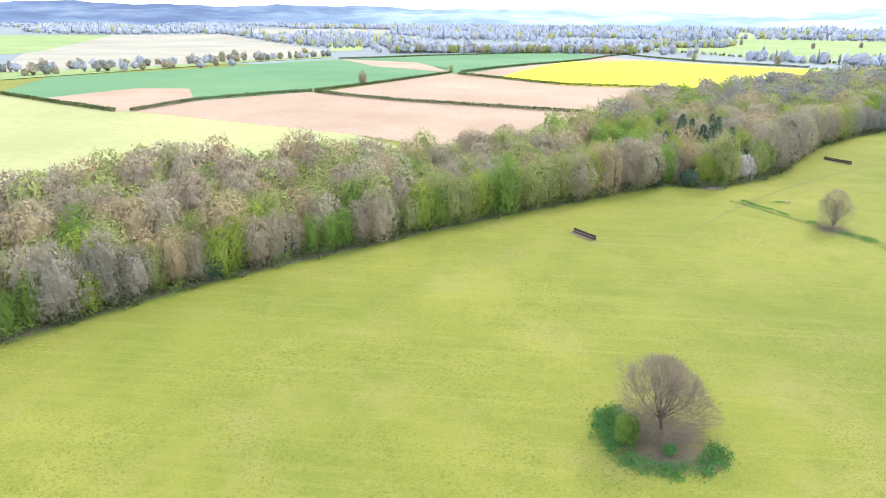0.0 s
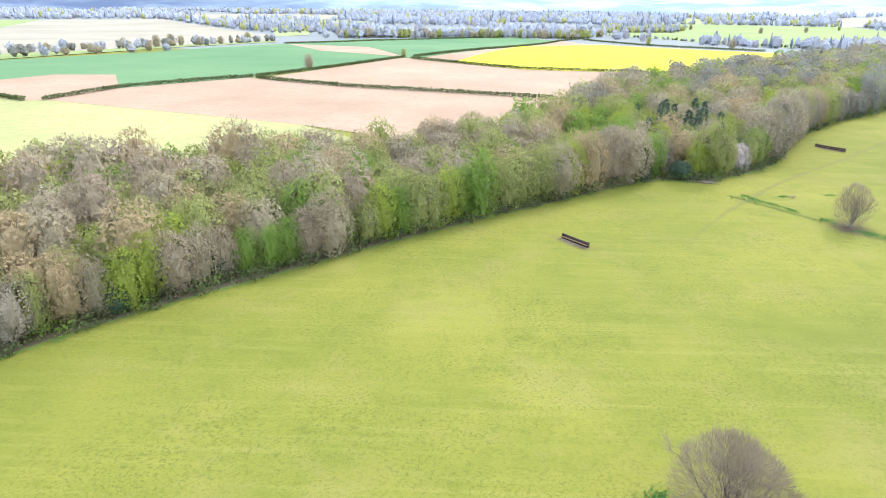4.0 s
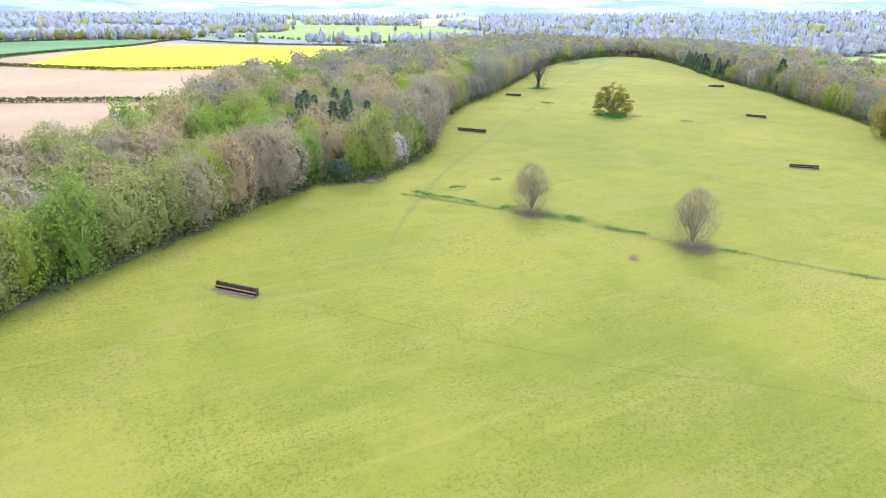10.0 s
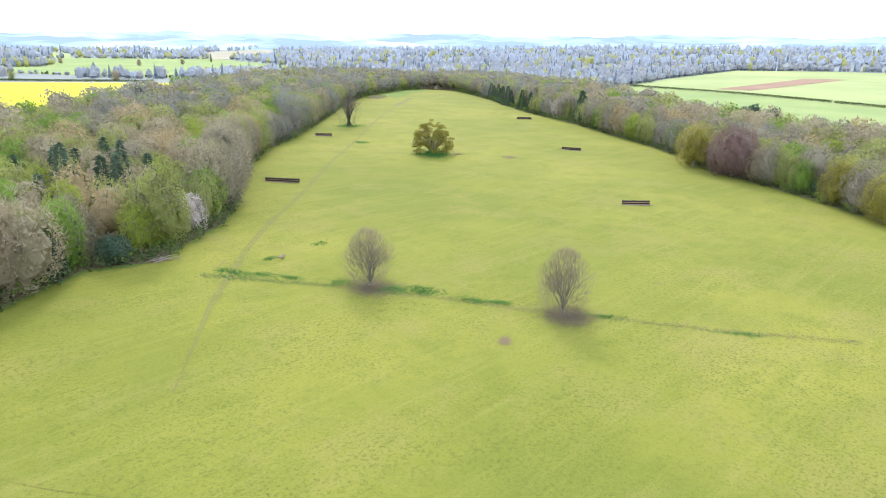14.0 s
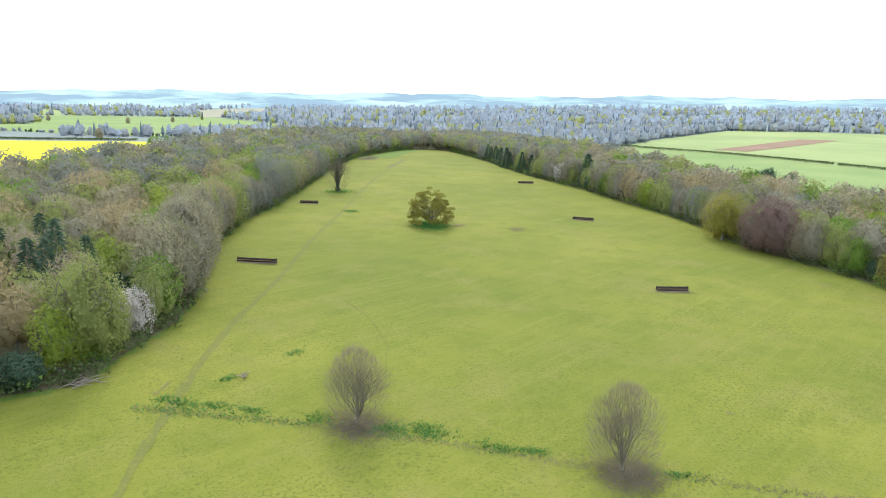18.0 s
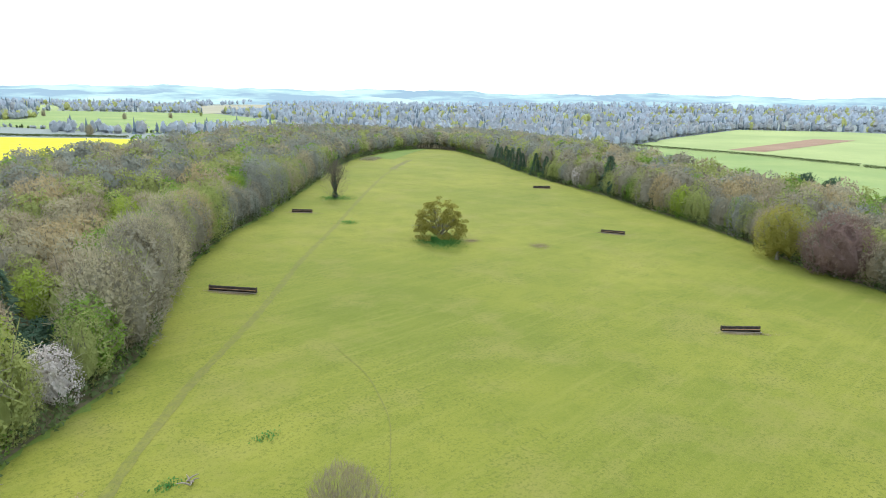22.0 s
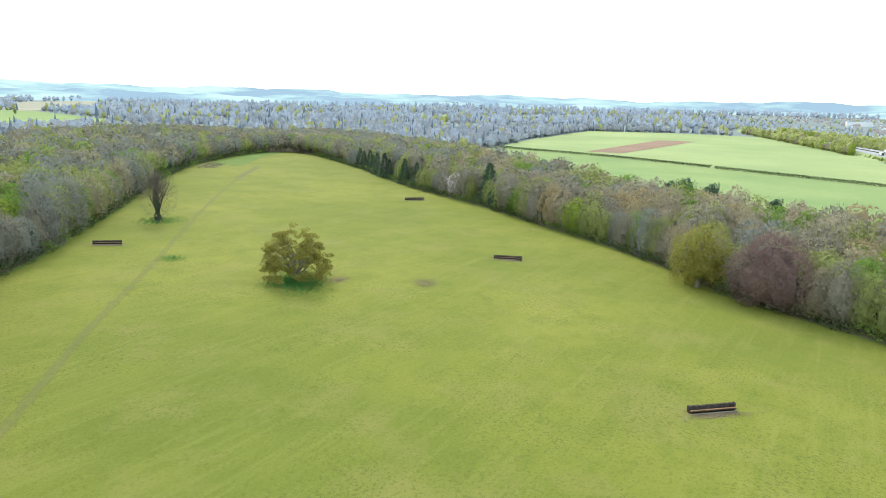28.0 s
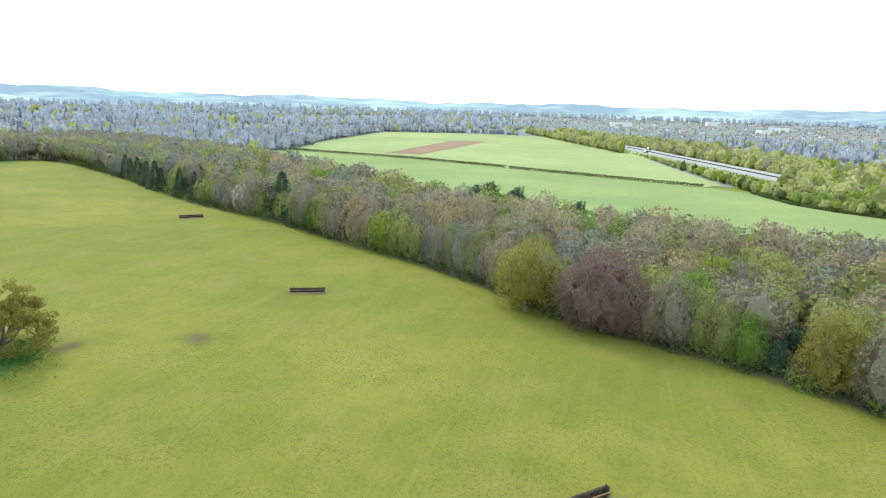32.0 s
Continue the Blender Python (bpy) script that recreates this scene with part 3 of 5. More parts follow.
def crown_body(rng, heads, h, w, low, around):
    """The thick of a crown behind its outer leaves: one closed uneven skin that follows the same heads."""
    C, R = heads
    rows = around // 2
    t = np.pi * np.arange(rows + 1) / rows
    a = 2 * np.pi * np.arange(around) / around
    d = np.stack([np.sin(t)[:, None] * np.cos(a), np.sin(t)[:, None] * np.sin(a), np.repeat(np.cos(t)[:, None], around, 1)], 2)
    b = d @ C.T
    inner = b * b - (C ** 2).sum(1) + R ** 2
    reach = np.where(inner > 0, b + np.sqrt(np.clip(inner, 0, None)), 0).max(2)
    reach[1:-1] *= rng.uniform(0.8, 1.06, reach[1:-1].shape)
    G = d * reach[..., None] * (w / 2, w / 2, (h - low) / 2) + (0, 0, (h + low) / 2)
    A, B = G[:-1], G[1:]
    A1, B1 = np.roll(A, -1, 1), np.roll(B, -1, 1)
    return np.concatenate([np.stack([A, B, B1], 2).reshape(-1, 3), np.stack([A, B1, A1], 2).reshape(-1, 3)])


def limb_fan(rng, ends, fork, r, sides=3):
    """A trunk with a limb to each head of the crown."""
    Vs, Fs, c = [], [], 0
    for e0 in [np.array([0, 0, fork])] + list(ends):
        first = c == 0
        p0 = np.array([0, 0, -0.3]) if first else np.array([0, 0, fork * rng.uniform(0.8, 1.0)])
        V, F = tube(p0, e0, r if first else r * 0.5, r * 0.75 if first else r * 0.12, sides + 2 * first)
        Vs.append(V), Fs.append(F + c)
        c += len(V)
    return np.concatenate(Vs), np.concatenate(Fs)


def tree_variant(seed, kind, h, w, detail):
    """(trunk V, F), crown triangles. detail 5 and 4: trees of the wood's edge; 3 to 0: treetops, from near to far."""
    rng = np.random.default_rng(seed)
    if kind == "conifer":
        n = (90, 220, 420, 800, 700, 1300)[detail]
        t = rng.uniform(0, 1, n) ** 1.35
        a = rng.uniform(0, 2 * np.pi, n)
        tier = 1 - ((t * 8) % 1) * 0.3
        r = (1 - t) ** 0.9 * w * 0.5 * tier * rng.uniform(0.25, 1, n) ** 0.5
        P = np.stack([np.cos(a) * r, np.sin(a) * r, h * (0.04 + 0.96 * t)], 1)
        D = np.stack([np.cos(a), np.sin(a), np.full(n, -0.25)], 1)
        D /= np.linalg.norm(D, axis=1)[:, None]
        tr = tube((0, 0, -0.3), (0, 0, h * 0.95), h * 0.016, 0.03, 6)
        return tr, slivers(rng, P, D, h * (0.15, 0.11, 0.085, 0.07, 0.075, 0.07)[detail], h * (0.08, 0.05, 0.036, 0.03, 0.034, 0.028)[detail])
    bare = kind in ("slate", "grey", "ash", "pink", "purple", "tan", "brown")
    n, size = ((120, 1.5), (250, 0.98), (540, 0.68), (1150, 0.45), (1050, 0.54), (2800, 0.34))[detail]
    if detail >= 4:
        grown = max(1.0, min(3.4, (w / 10) ** 2))
        n = int(n * grown)
        low = h * -0.16
    else:
        low = h * 0.22
    if bare and detail == 2:
        n, size = 600, 0.58
    n_skin = int(n * ((0.45 if detail >= 4 else 0.58) if bare else 0.62))
    lumps = 22 if bare else 18
    heads = crown_heads(rng, lumps)
    P, D, centres = lumpy_crown(rng, heads, n_skin, h * 0.98, w * 0.97, low)
    skin = tiles(rng, P, D, size * (1.3 if bare else 1.12), 0.34 if detail >= 4 else 0.26)
    if detail > 0:
        skin = np.r_[skin, crown_body(rng, heads, h * 0.84, w * (0.68 if bare else 0.58), low * 0.5, (0, 8, 11, 14, 13, 18)[detail])]
    P, D, _ = lumpy_crown(rng, heads, n - n_skin, h * 1.02, w * 1.03, low, 0.13)
    if bare:
        fuzz = twigs(rng, P, size * (1.0, 1.2, 1.5, 2.0, 2.3, 2.6)[detail], size * (0.5, 0.45, 0.4, 0.33, 0.3, 0.3)[detail], D * 0.8 + np.array([0, 0, 0.4]), 0.4)
    else:
        fuzz = leaves(rng, P, size * 0.8)
    crown = np.r_[skin, fuzz].reshape(-1, 3, 3)
    crown = crown[crown[:, :, 2].min(1) > 0.05].reshape(-1, 3)
    if detail == 5:
        V, F, tp, td = skeleton_tree(rng, h * 0.99, w * 1.02, h * rng.uniform(0.14, 0.24), 6, 3)
        return (V, F), np.r_[crown, slivers(rng, tp, td, 1.3, 0.09)]
    mid = np.array([0, 0, (h + low) / 2])
    top = centres[centres[:, 2] > mid[2] - h * 0.1]
    ends = mid + (top - mid) * 1.75
    ends = ends[:(9 if detail >= 3 else 4 if detail == 2 else 0)]
    return limb_fan(rng, ends, h * 0.4, h * 0.02), crown


# ash is the bare twig darkened for shade, slate greyed for haze
KINDS = {"slate": M_HAZETWIG, "brown": M_FIELDTWIG, "ash": M_SHADETWIG, "grey": M_GREY, "pink": M_PINKTWIG, "tan": M_TAN, "green": M_GREEN, "lime": M_YELLOWGREEN, "olive": M_OLIVE, "mixed": M_MIXED,
         "dark": M_DARK, "conifer": M_SPRUCE, "blossom": M_BLOSSOM, "purple": M_PURPLE}
SIZE = {"slate": (14.5, 11.5), "brown": (12, 9), "ash": (14.5, 11), "grey": (14.5, 11), "pink": (14, 10.5), "tan": (15, 11.5), "green": (13, 8.8), "lime": (12, 8.6), "olive": (15.5, 14.5), "mixed": (13.5, 9.8), "dark": (8, 6.5),
        "conifer": (14.5, 8), "blossom": (10, 8), "purple": (17, 18)}
WORDS = {"slate": "bare broadleaf tree of the far wood's edge, greyed for haze", "ash": "bare grey-brown tree at the wood's edge, darkened for backlit shade", "brown": "bare brown tree", "grey": "bare grey-brown broadleaf tree at the wood's edge", "pink": "leafless reddish-brown budding tree at the wood's edge", "tan": "tan broadleaf tree hung with catkins",
         "green": "fresh green leafing tree at the wood's edge", "lime": "lime-green leafing tree at the wood's edge", "olive": "broad olive-yellow tree with opening leaves", "mixed": "half-leafed greenish-brown broadleaf tree",
         "dark": "dark evergreen holly at the wood's edge", "conifer": "dark green spruce with drooping tiers", "blossom": "cherry tree covered in white blossom", "purple": "purplish copper-budded spreading tree"}
PROTO = {}


def tri_faces(T):
    return np.arange(len(T), dtype=np.int32).reshape(-1, 3)


def near_tree(kind, variant, detail=5):
    """Meshes of a near tree's trunk and crown, built once."""
    key = (kind, variant, detail)
    if key not in PROTO:
        h, w = SIZE[kind]
        (V, F), T = tree_variant(sum(map(ord, kind)) * 10 + variant, kind, h, w, detail)
        PROTO[key] = (link_mesh(kind + "_trunk", V, F, [M_BARK]), link_mesh(kind + "_crown", T, tri_faces(T), [KINDS[kind]]))
    return PROTO[key]


def place_tree(kind, variant, x, y, scale=1.0, turn=None, label="", group="trees along the wood's edge", name="tree", wide=1.0, detail=5):
    trunk, crown = near_tree(kind, variant, detail)
    e = new(name)
    e.matrix_world = pose(x, y, float(height(x, y)), 0, 0, RNG.uniform(0, 360) if turn is None else turn) @ Matrix.Diagonal((scale * wide, scale * wide, scale, 1))
    child("trunk", trunk, e)
    child("crown", crown, e)
    return tagged(e, label or WORDS[kind], "tree", group)


def jitter_grid(poly, step, rng, amount=0.38):
    xs, ys = [p[0] for p in poly], [p[1] for p in poly]
    X, Y = np.meshgrid(np.arange(float(min(xs)), max(xs), step), np.arange(float(min(ys)), max(ys), step * 0.87))
    X[1::2] += step / 2
    X = X + rng.uniform(-amount, amount, X.shape) * step
    Y = Y + rng.uniform(-amount, amount, X.shape) * step
    k = inside(X, Y, poly)
    return X[k], Y[k]


def joined_wood(name, places, detail, label):
    """Trees too many to count, as one mesh: places are (kind, x, y, scale)."""
    protos, chunks, mats, idx, order = {}, [], [], [], list(KINDS)
    for kind, x, y, s in places:
        v = int(RNG.integers(0, 3))
        if (kind, v) not in protos:
            h, w = SIZE[kind]
            (V, F), T = tree_variant(sum(map(ord, kind)) * 10 + v + 5, kind, h, w, detail)
            stem = V[F].reshape(-1, 3)
            protos[kind, v] = (np.r_[stem, T], len(F))
        P, stems = protos[kind, v]
        a = RNG.uniform(0, 2 * np.pi)
        c, sn = np.cos(a) * s, np.sin(a) * s
        chunks.append(P @ np.array([[c, sn, 0], [-sn, c, 0], [0, 0, s * RNG.uniform(0.9, 1.1)]]) + (x, y, float(height(x, y))))
        m = np.full(len(P) // 3, order.index(kind) + 1, np.int32)
        m[:stems] = 0
        idx.append(m)
    V = np.concatenate(chunks)
    me = link_mesh(name, V, tri_faces(V), [M_BARK] + [KINDS[k] for k in order], np.concatenate(idx))
    return tagged(new(name, me), label, "woodland", kind="stuff")


def pick(rng, weights):
    k = list(weights)
    p = np.array([weights[n] for n in k], float)
    return k[rng.choice(len(k), p=p / p.sum())]


# Trees with a character of their own at the edges of the two woods.
def stand(kind, x, y, s=1.0, wide=1.0, variant=0, label=""):
    place_tree(kind, variant, x, y, s, None, label, wide=wide)


stand("tan", 35, 191.5, 1.22, 1.0, 0)
stand("blossom", 87, 216, 0.95)
stand("lime", 71.5, 207, 0.98)
stand("lime", 77, 209, 0.7)
stand("ash", 60, 211, 0.9)
stand("green", 52, 204, 0.85, 1.0, 1)
stand("dark", 65.5, 204.5, 0.75, 1.5)
stand("dark", 58, 209, 0.9, 1.3)
for px, py, ps in ((478, 313, 1.5), (437, 221, 1.6), (428, 207, 1.55), (412, 178, 1.3), (442, 229, 1.3)):
    place_tree("dark", 1, px, py, ps, label="dark round-headed pine at the back of the wood", group="pines behind the wood")
stand("dark", -16, 153, 0.9)
stand("dark", -48, 124, 0.95)
stand("dark", -60, 108, 0.75, 1.2)
stand("blossom", 356, 303, 1.15, 1.1)
stand("conifer", 351, 284, 1.2, 1.25)
stand("olive", 272.5, 181.5, 1.12, 1.15)
stand("purple", 265, 164, 1.1)
stand("olive", 248, 124.5, 0.98, 1.0, 1)
stand("olive", 233.5, 110, 0.95, 1.0, 2)
stand("green", 279, 144, 1.12, 0.95)
SPRUCES = ((421, 410, 0.95), (416, 403, 0.85), (409, 393, 0.95), (403, 386, 0.8), (396, 378, 0.95), (388, 367, 1.05), (384, 361, 0.85), (374, 344, 1.0), (370, 334, 0.95), (431, 424, 0.8), (441, 436, 0.9))
for px, py, ps in SPRUCES:
    place_tree("conifer", px % 3, px - 0.5, py, ps * 0.86, wide=1.12, label="dark conical spruce in a row at the wood's edge", group="spruces along the wood")
SPECIAL = [(p[0], p[1]) for p in SPRUCES] + [(36, 193), (87, 216), (66, 208), (71.5, 207), (356, 303), (350, 285), (246, 124)]
BROAD = [(272, 181.5), (265, 164), (248, 124.5), (233.5, 110)]

# The woods: a counted edge row, a fuller belt behind it, and the deep wood.
wood_rng = np.random.default_rng(11)
canopy = ([], [], [], [])
PARK_AXIS = [(8, -30), (5, 40), (45, 100), (125, 165)]
MIX_WEST = {"ash": 0.6, "grey": 1.6, "pink": 1.8, "mixed": 6.5, "green": 3.2, "lime": 2.4, "tan": 1.9, "dark": 0.6}
# slate trees bring the haze tint into the far mix
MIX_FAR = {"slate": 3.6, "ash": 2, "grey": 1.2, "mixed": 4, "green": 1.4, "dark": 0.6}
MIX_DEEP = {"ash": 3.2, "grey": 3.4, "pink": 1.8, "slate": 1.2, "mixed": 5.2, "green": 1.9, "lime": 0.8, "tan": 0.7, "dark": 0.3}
MIX_LEAFING = {"green": 4, "lime": 2.6, "mixed": 3.2, "grey": 1.0, "tan": 0.6, "dark": 0.3}
MIX_OLD = {"grey": 3.4, "pink": 3.6, "mixed": 5.5, "green": 1.6, "lime": 1.3, "tan": 2.6, "dark": 0.2}
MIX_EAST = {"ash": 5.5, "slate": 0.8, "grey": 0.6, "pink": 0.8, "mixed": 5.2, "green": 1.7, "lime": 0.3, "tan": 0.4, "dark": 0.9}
for poly, edge, mix in ((WOOD_WEST, EDGE_WEST, MIX_WEST), (WOOD_EAST, EDGE_EAST, MIX_EAST)):
    ex, ey, ed = along(edge, 4.7)
    for x, y, (dx, dy) in zip(ex, ey, ed):
        o = wood_rng.uniform(2.0, 4.6)
        x, y = x - dy * o, y + dx * o
        if min((x - a) ** 2 + (y - c) ** 2 for a, c in SPECIAL) < 30 or min((x - a) ** 2 + (y - c) ** 2 for a, c in BROAD) < 80:
            continue
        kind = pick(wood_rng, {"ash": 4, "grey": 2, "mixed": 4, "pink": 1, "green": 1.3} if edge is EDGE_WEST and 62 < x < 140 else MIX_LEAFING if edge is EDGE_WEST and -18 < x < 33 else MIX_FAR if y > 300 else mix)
        s = wood_rng.uniform(0.68, 1.1) * (0.8 if edge is EDGE_EAST and 325 < y < 440 else 1.0)
        s *= 1.0 + 0.22 * float(edge is EDGE_WEST) * float(smooth_step((x + 30) / 35) * (1 - smooth_step((x - 130) / 60)))
        if y < 425:
            place_tree(kind, int(wood_rng.integers(0, 3)), x, y, s * 1.1, wide=wood_rng.uniform(0.82, 1.12), detail=5 if edge_distance(x, y, PARK_AXIS) < 190 else 4)
        else:
            canopy[1].append((kind, x, y, s))
    X, Y = jitter_grid(poly, 7.7, wood_rng, 0.3)
    D = edge_distance(X, Y, edge)
    for x, y, d in zip(X, Y, D):
        if d < 7.0 or min((x - a) ** 2 + (y - b) ** 2 for a, b in SPECIAL) < 36 or min((x - a) ** 2 + (y - b) ** 2 for a, b in BROAD) < 90:
            continue
        s = wood_rng.uniform(0.8, 1.2) * (1.06 if y < 170 and x < 0 else 1.0)
        conifers = 60 < x < 94 and 231 < y < 268 and wood_rng.uniform() < 0.62
        kind = "conifer" if conifers else pick(wood_rng, MIX_LEAFING if 22 < x < 72 and 206 < y < 262 else MIX_FAR if y > 340 else mix if d < 22 else MIX_OLD if x < 50 and y < 250 else MIX_DEEP)
        s *= 0.92 if conifers else 1.0
        away = float(edge_distance(x, y, PARK_AXIS))
        level = 3 if away < 135 else 2 if away < 215 else 1 if away < 360 else 0
        if d < 30 or wood_rng.uniform() < 0.93:
            canopy[level].append((kind, x, y, s * (1.0 if d < 30 else 1.06)))
X, Y = jitter_grid(WOOD_END, 9.5, wood_rng)
canopy[0].extend((pick(wood_rng, MIX_FAR), x, y, wood_rng.uniform(0.8, 1.15)) for x, y in zip(X, Y))
for level, label in ((3, "leafless and half-leafed treetops behind the wood's edge"), (2, "dense grey-brown and green treetops of the wood"), (1, "treetops of the deep wood, bare and budding"), (0, "far treetops closing the end of the park")):
    joined_wood("woodland_canopy", canopy[level], level, label)


# Trees standing free in the pasture.
def fan(rng, n, h, w, low, squash=1.0):
    """Twig places and directions through an oval crown, raying out from the top of the trunk."""
    s = rng.uniform(0, 1, n) ** 0.92
    R = np.where(s < 0.38, np.sqrt(np.clip(1 - ((0.38 - s) / 0.44) ** 2, 0, 1)), np.sqrt(np.clip(1 - ((s - 0.38) / 0.63) ** 2, 0, 1)))
    a = rng.uniform(0, 2 * np.pi, n)
    lump = 1 + 0.09 * np.sin(3 * a + 1 + 4 * s) + 0.07 * np.sin(5 * a + 9 * s)
    r = R * lump * rng.uniform(0, 1, n) ** 0.42 * w / 2
    P = np.stack([np.cos(a) * r, np.sin(a) * r, low + s * (h - low)], 1)
    ray = P - np.array([0, 0, low * 0.8])
    ray /= np.linalg.norm(ray, axis=1)[:, None]
    ray[:, 2] = np.abs(ray[:, 2])
    D = ray + rng.normal(0, 0.3, (n, 3)) + (0, 0, 0.25 * squash)
    D /= np.linalg.norm(D, axis=1)[:, None]
    return P - D * 0.5, D


def bare_field_tree(name, kind, seed, x, y, h, w, low, fork, limbs, n, twig, width, label, upright, droop=1.0, lop=0.0):
    rng = np.random.default_rng(seed)
    V, F, tp, td = skeleton_tree(rng, h * 0.96, w * 0.92, fork, limbs, 4, upright, h * 0.02)
    e = new(name)
    e.matrix_world = pose(x, y, float(height(x, y)), 0, 0, 0)
    # lop: the crown is higher on one side and hangs lower on the other
    V[:, 2] *= 1 + lop - lop * np.clip(V[:, 0] + 1, -2, 8)
    tp[:, 2] *= 1 + lop - lop * np.clip(tp[:, 0] + 1, -2, 8)
    child("trunk", link_mesh("trunk", V, F, [M_DARKBARK if lop else M_BARK]), e)
    P, D = fan(rng, n, h, w, low, droop)
    P[:, 2] *= 1 + lop - lop * np.clip(P[:, 0] + 1, -2, 8)
    T = slivers(rng, P, D, twig, width)
    k = rng.integers(0, len(tp), n // 3)
    D2 = td[k] + rng.normal(0, 0.4, (n // 3, 3))
    T = np.r_[T, slivers(rng, tp[k] + rng.normal(0, 0.15, (n // 3, 3)), D2 / np.linalg.norm(D2, axis=1)[:, None], twig, width)]
    child("crown", link_mesh("crown", T, tri_faces(T), [KINDS[kind]]), e, "haze of fine bare twigs")
    return tagged(e, label, "tree")


def leafy_clump(rng, n, h, w, low, lumps, size):
    P, d = crown_points(rng, n, h, w, low, lumps, 0.55)
    return leaves(rng, P, size)


bare_field_tree("hornbeam_tree", "brown", 3, 95.7, 163.7, 11.0, 9.6, 0.5, 1.1, 15, 4600, 1.0, 0.033, "bare round-crowned tree standing alone in the pasture", 0.8, 0.7)
bare_field_tree("hornbeam_tree", "brown", 4, 112.7, 131.8, 11.6, 9.8, 0.4, 1.1, 15, 4900, 1.0, 0.033, "bare upright oval tree on trampled brown ground", 0.8, 0.7)
bare_field_tree("beech_tree", "brown", 8, 30.8, 61.2, 11.4, 14.5, 0.1, 2.4, 10, 9000, 1.1, 0.05, "old spreading leafless tree ringed by nettles", 0.4, -0.3, 0.022)


def build_oak():
    rng = np.random.default_rng(16)
    V, F, tp, td = skeleton_tree(rng, 11.6, 16.0, 1.8, 10, 4, 0.3, 0.55)
    e = new("oak_tree")
    e.matrix_world = pose(206.5, 258.0, float(height(206.5, 258.0)), 0, 0, 0)
    child("trunk", link_mesh("trunk", V, F, [M_BARK]), e)
    # leaf clouds gathered round the ends of the limbs, with gaps between
    centres = np.r_[tp[rng.choice(len(tp), 60, replace=False)], dome_points(rng, 120, 12.2, 15.8, 1.6)[0]]
    P = []
    for c in centres:
        m = int(rng.integers(60, 150))
        P.append(c + rand_dirs(rng, m) * (rng.uniform(0.3, 1, (m, 1)) ** 0.5) * np.array([1.05, 1.05, 0.6]))
    P = np.concatenate(P)
    T = leaves(rng, P[P[:, 2] > 0.8], 0.34)
    child("crown", link_mesh("crown", T, tri_faces(T), [M_OLIVE]), e, "clouds of opening olive-yellow leaves")
    return tagged(e, "broad olive-green oak standing alone in the pasture", "tree")


build_oak()


def build_ivy_tree():
    rng = np.random.default_rng(24)
    V, F, tp, td = skeleton_tree(rng, 18.5, 10.5, 2.2, 12, 4, 0.8, 0.55)
    e = new("ivy_clad_tree")
    e.matrix_world = pose(226.5, 336.5, float(height(226.5, 336.5)), 0, 0, 0)
    child("trunk", link_mesh("trunk", V, F, [M_DARKBARK]), e)
    # twigs bristling along the limbs, thinning towards the top
    P, D = fan(rng, 1900, 14.0, 11.5, 1.0, 0.6)
    T = slivers(rng, P, D, 1.5, 0.04)
    k = rng.integers(0, len(tp), 1500)
    D = td[k] + rng.normal(0, 0.45, (1500, 3))
    T = np.r_[T, slivers(rng, tp[k] + rng.normal(0, 0.3, (1500, 3)), D / np.linalg.norm(D, axis=1)[:, None], 1.2, 0.045)]
    child("crown", link_mesh("crown", T, tri_faces(T), [M_DARKTWIG]), e)
    t = rng.uniform(0, 1, 900)
    a = rng.uniform(0, 2 * np.pi, 900)
    r = (0.85 - 0.4 * t) * rng.uniform(0.4, 1.1, 900) * (1 + 0.5 * np.sin(t * 14))
    T = leaves(rng, np.stack([np.cos(a) * r, np.sin(a) * r, 0.3 + t * 8.5], 1), 0.42)
    child("ivy", link_mesh("ivy", T, tri_faces(T), [M_DARK]), e, "dark ivy climbing the trunk")
    return tagged(e, "gaunt bare tree with a dark ivy-clad trunk", "tree")


build_ivy_tree()


def shrub(name, material, seed, x, y, h, w, n, size, label, lumps=8):
    rng = np.random.default_rng(seed)
    e = new(name)
    e.matrix_world = pose(x, y, float(height(x, y)), 0, 0, rng.uniform(0, 360))
    Vs, Fs, c = [], [], 0
    for k in range(7):
        a = k * 0.9
        V, F = tube((0, 0, -0.1), (np.cos(a) * w * 0.25, np.sin(a) * w * 0.25, h * 0.7), 0.06, 0.02, 4)
        Vs.append(V), Fs.append(F + c)
        c += len(V)
    child("stem", link_mesh("stem", np.concatenate(Vs), np.concatenate(Fs), [M_BARK]), e)
    T = leafy_clump(rng, n, h, w, 0.05, lumps, size)
    child("foliage", link_mesh("foliage", T, tri_faces(T), [material]), e)
    return tagged(e, label, "shrub")


shrub("hawthorn_bush", M_GREEN, 31, 25.0, 57.4, 4.4, 4.2, 4200, 0.25, "dense fresh green bush beside the old tree")
shrub("bramble_bush", M_NETTLE, 32, 30.8, 55.2, 1.6, 2.2, 500, 0.28, "small dark green bramble under the old tree")


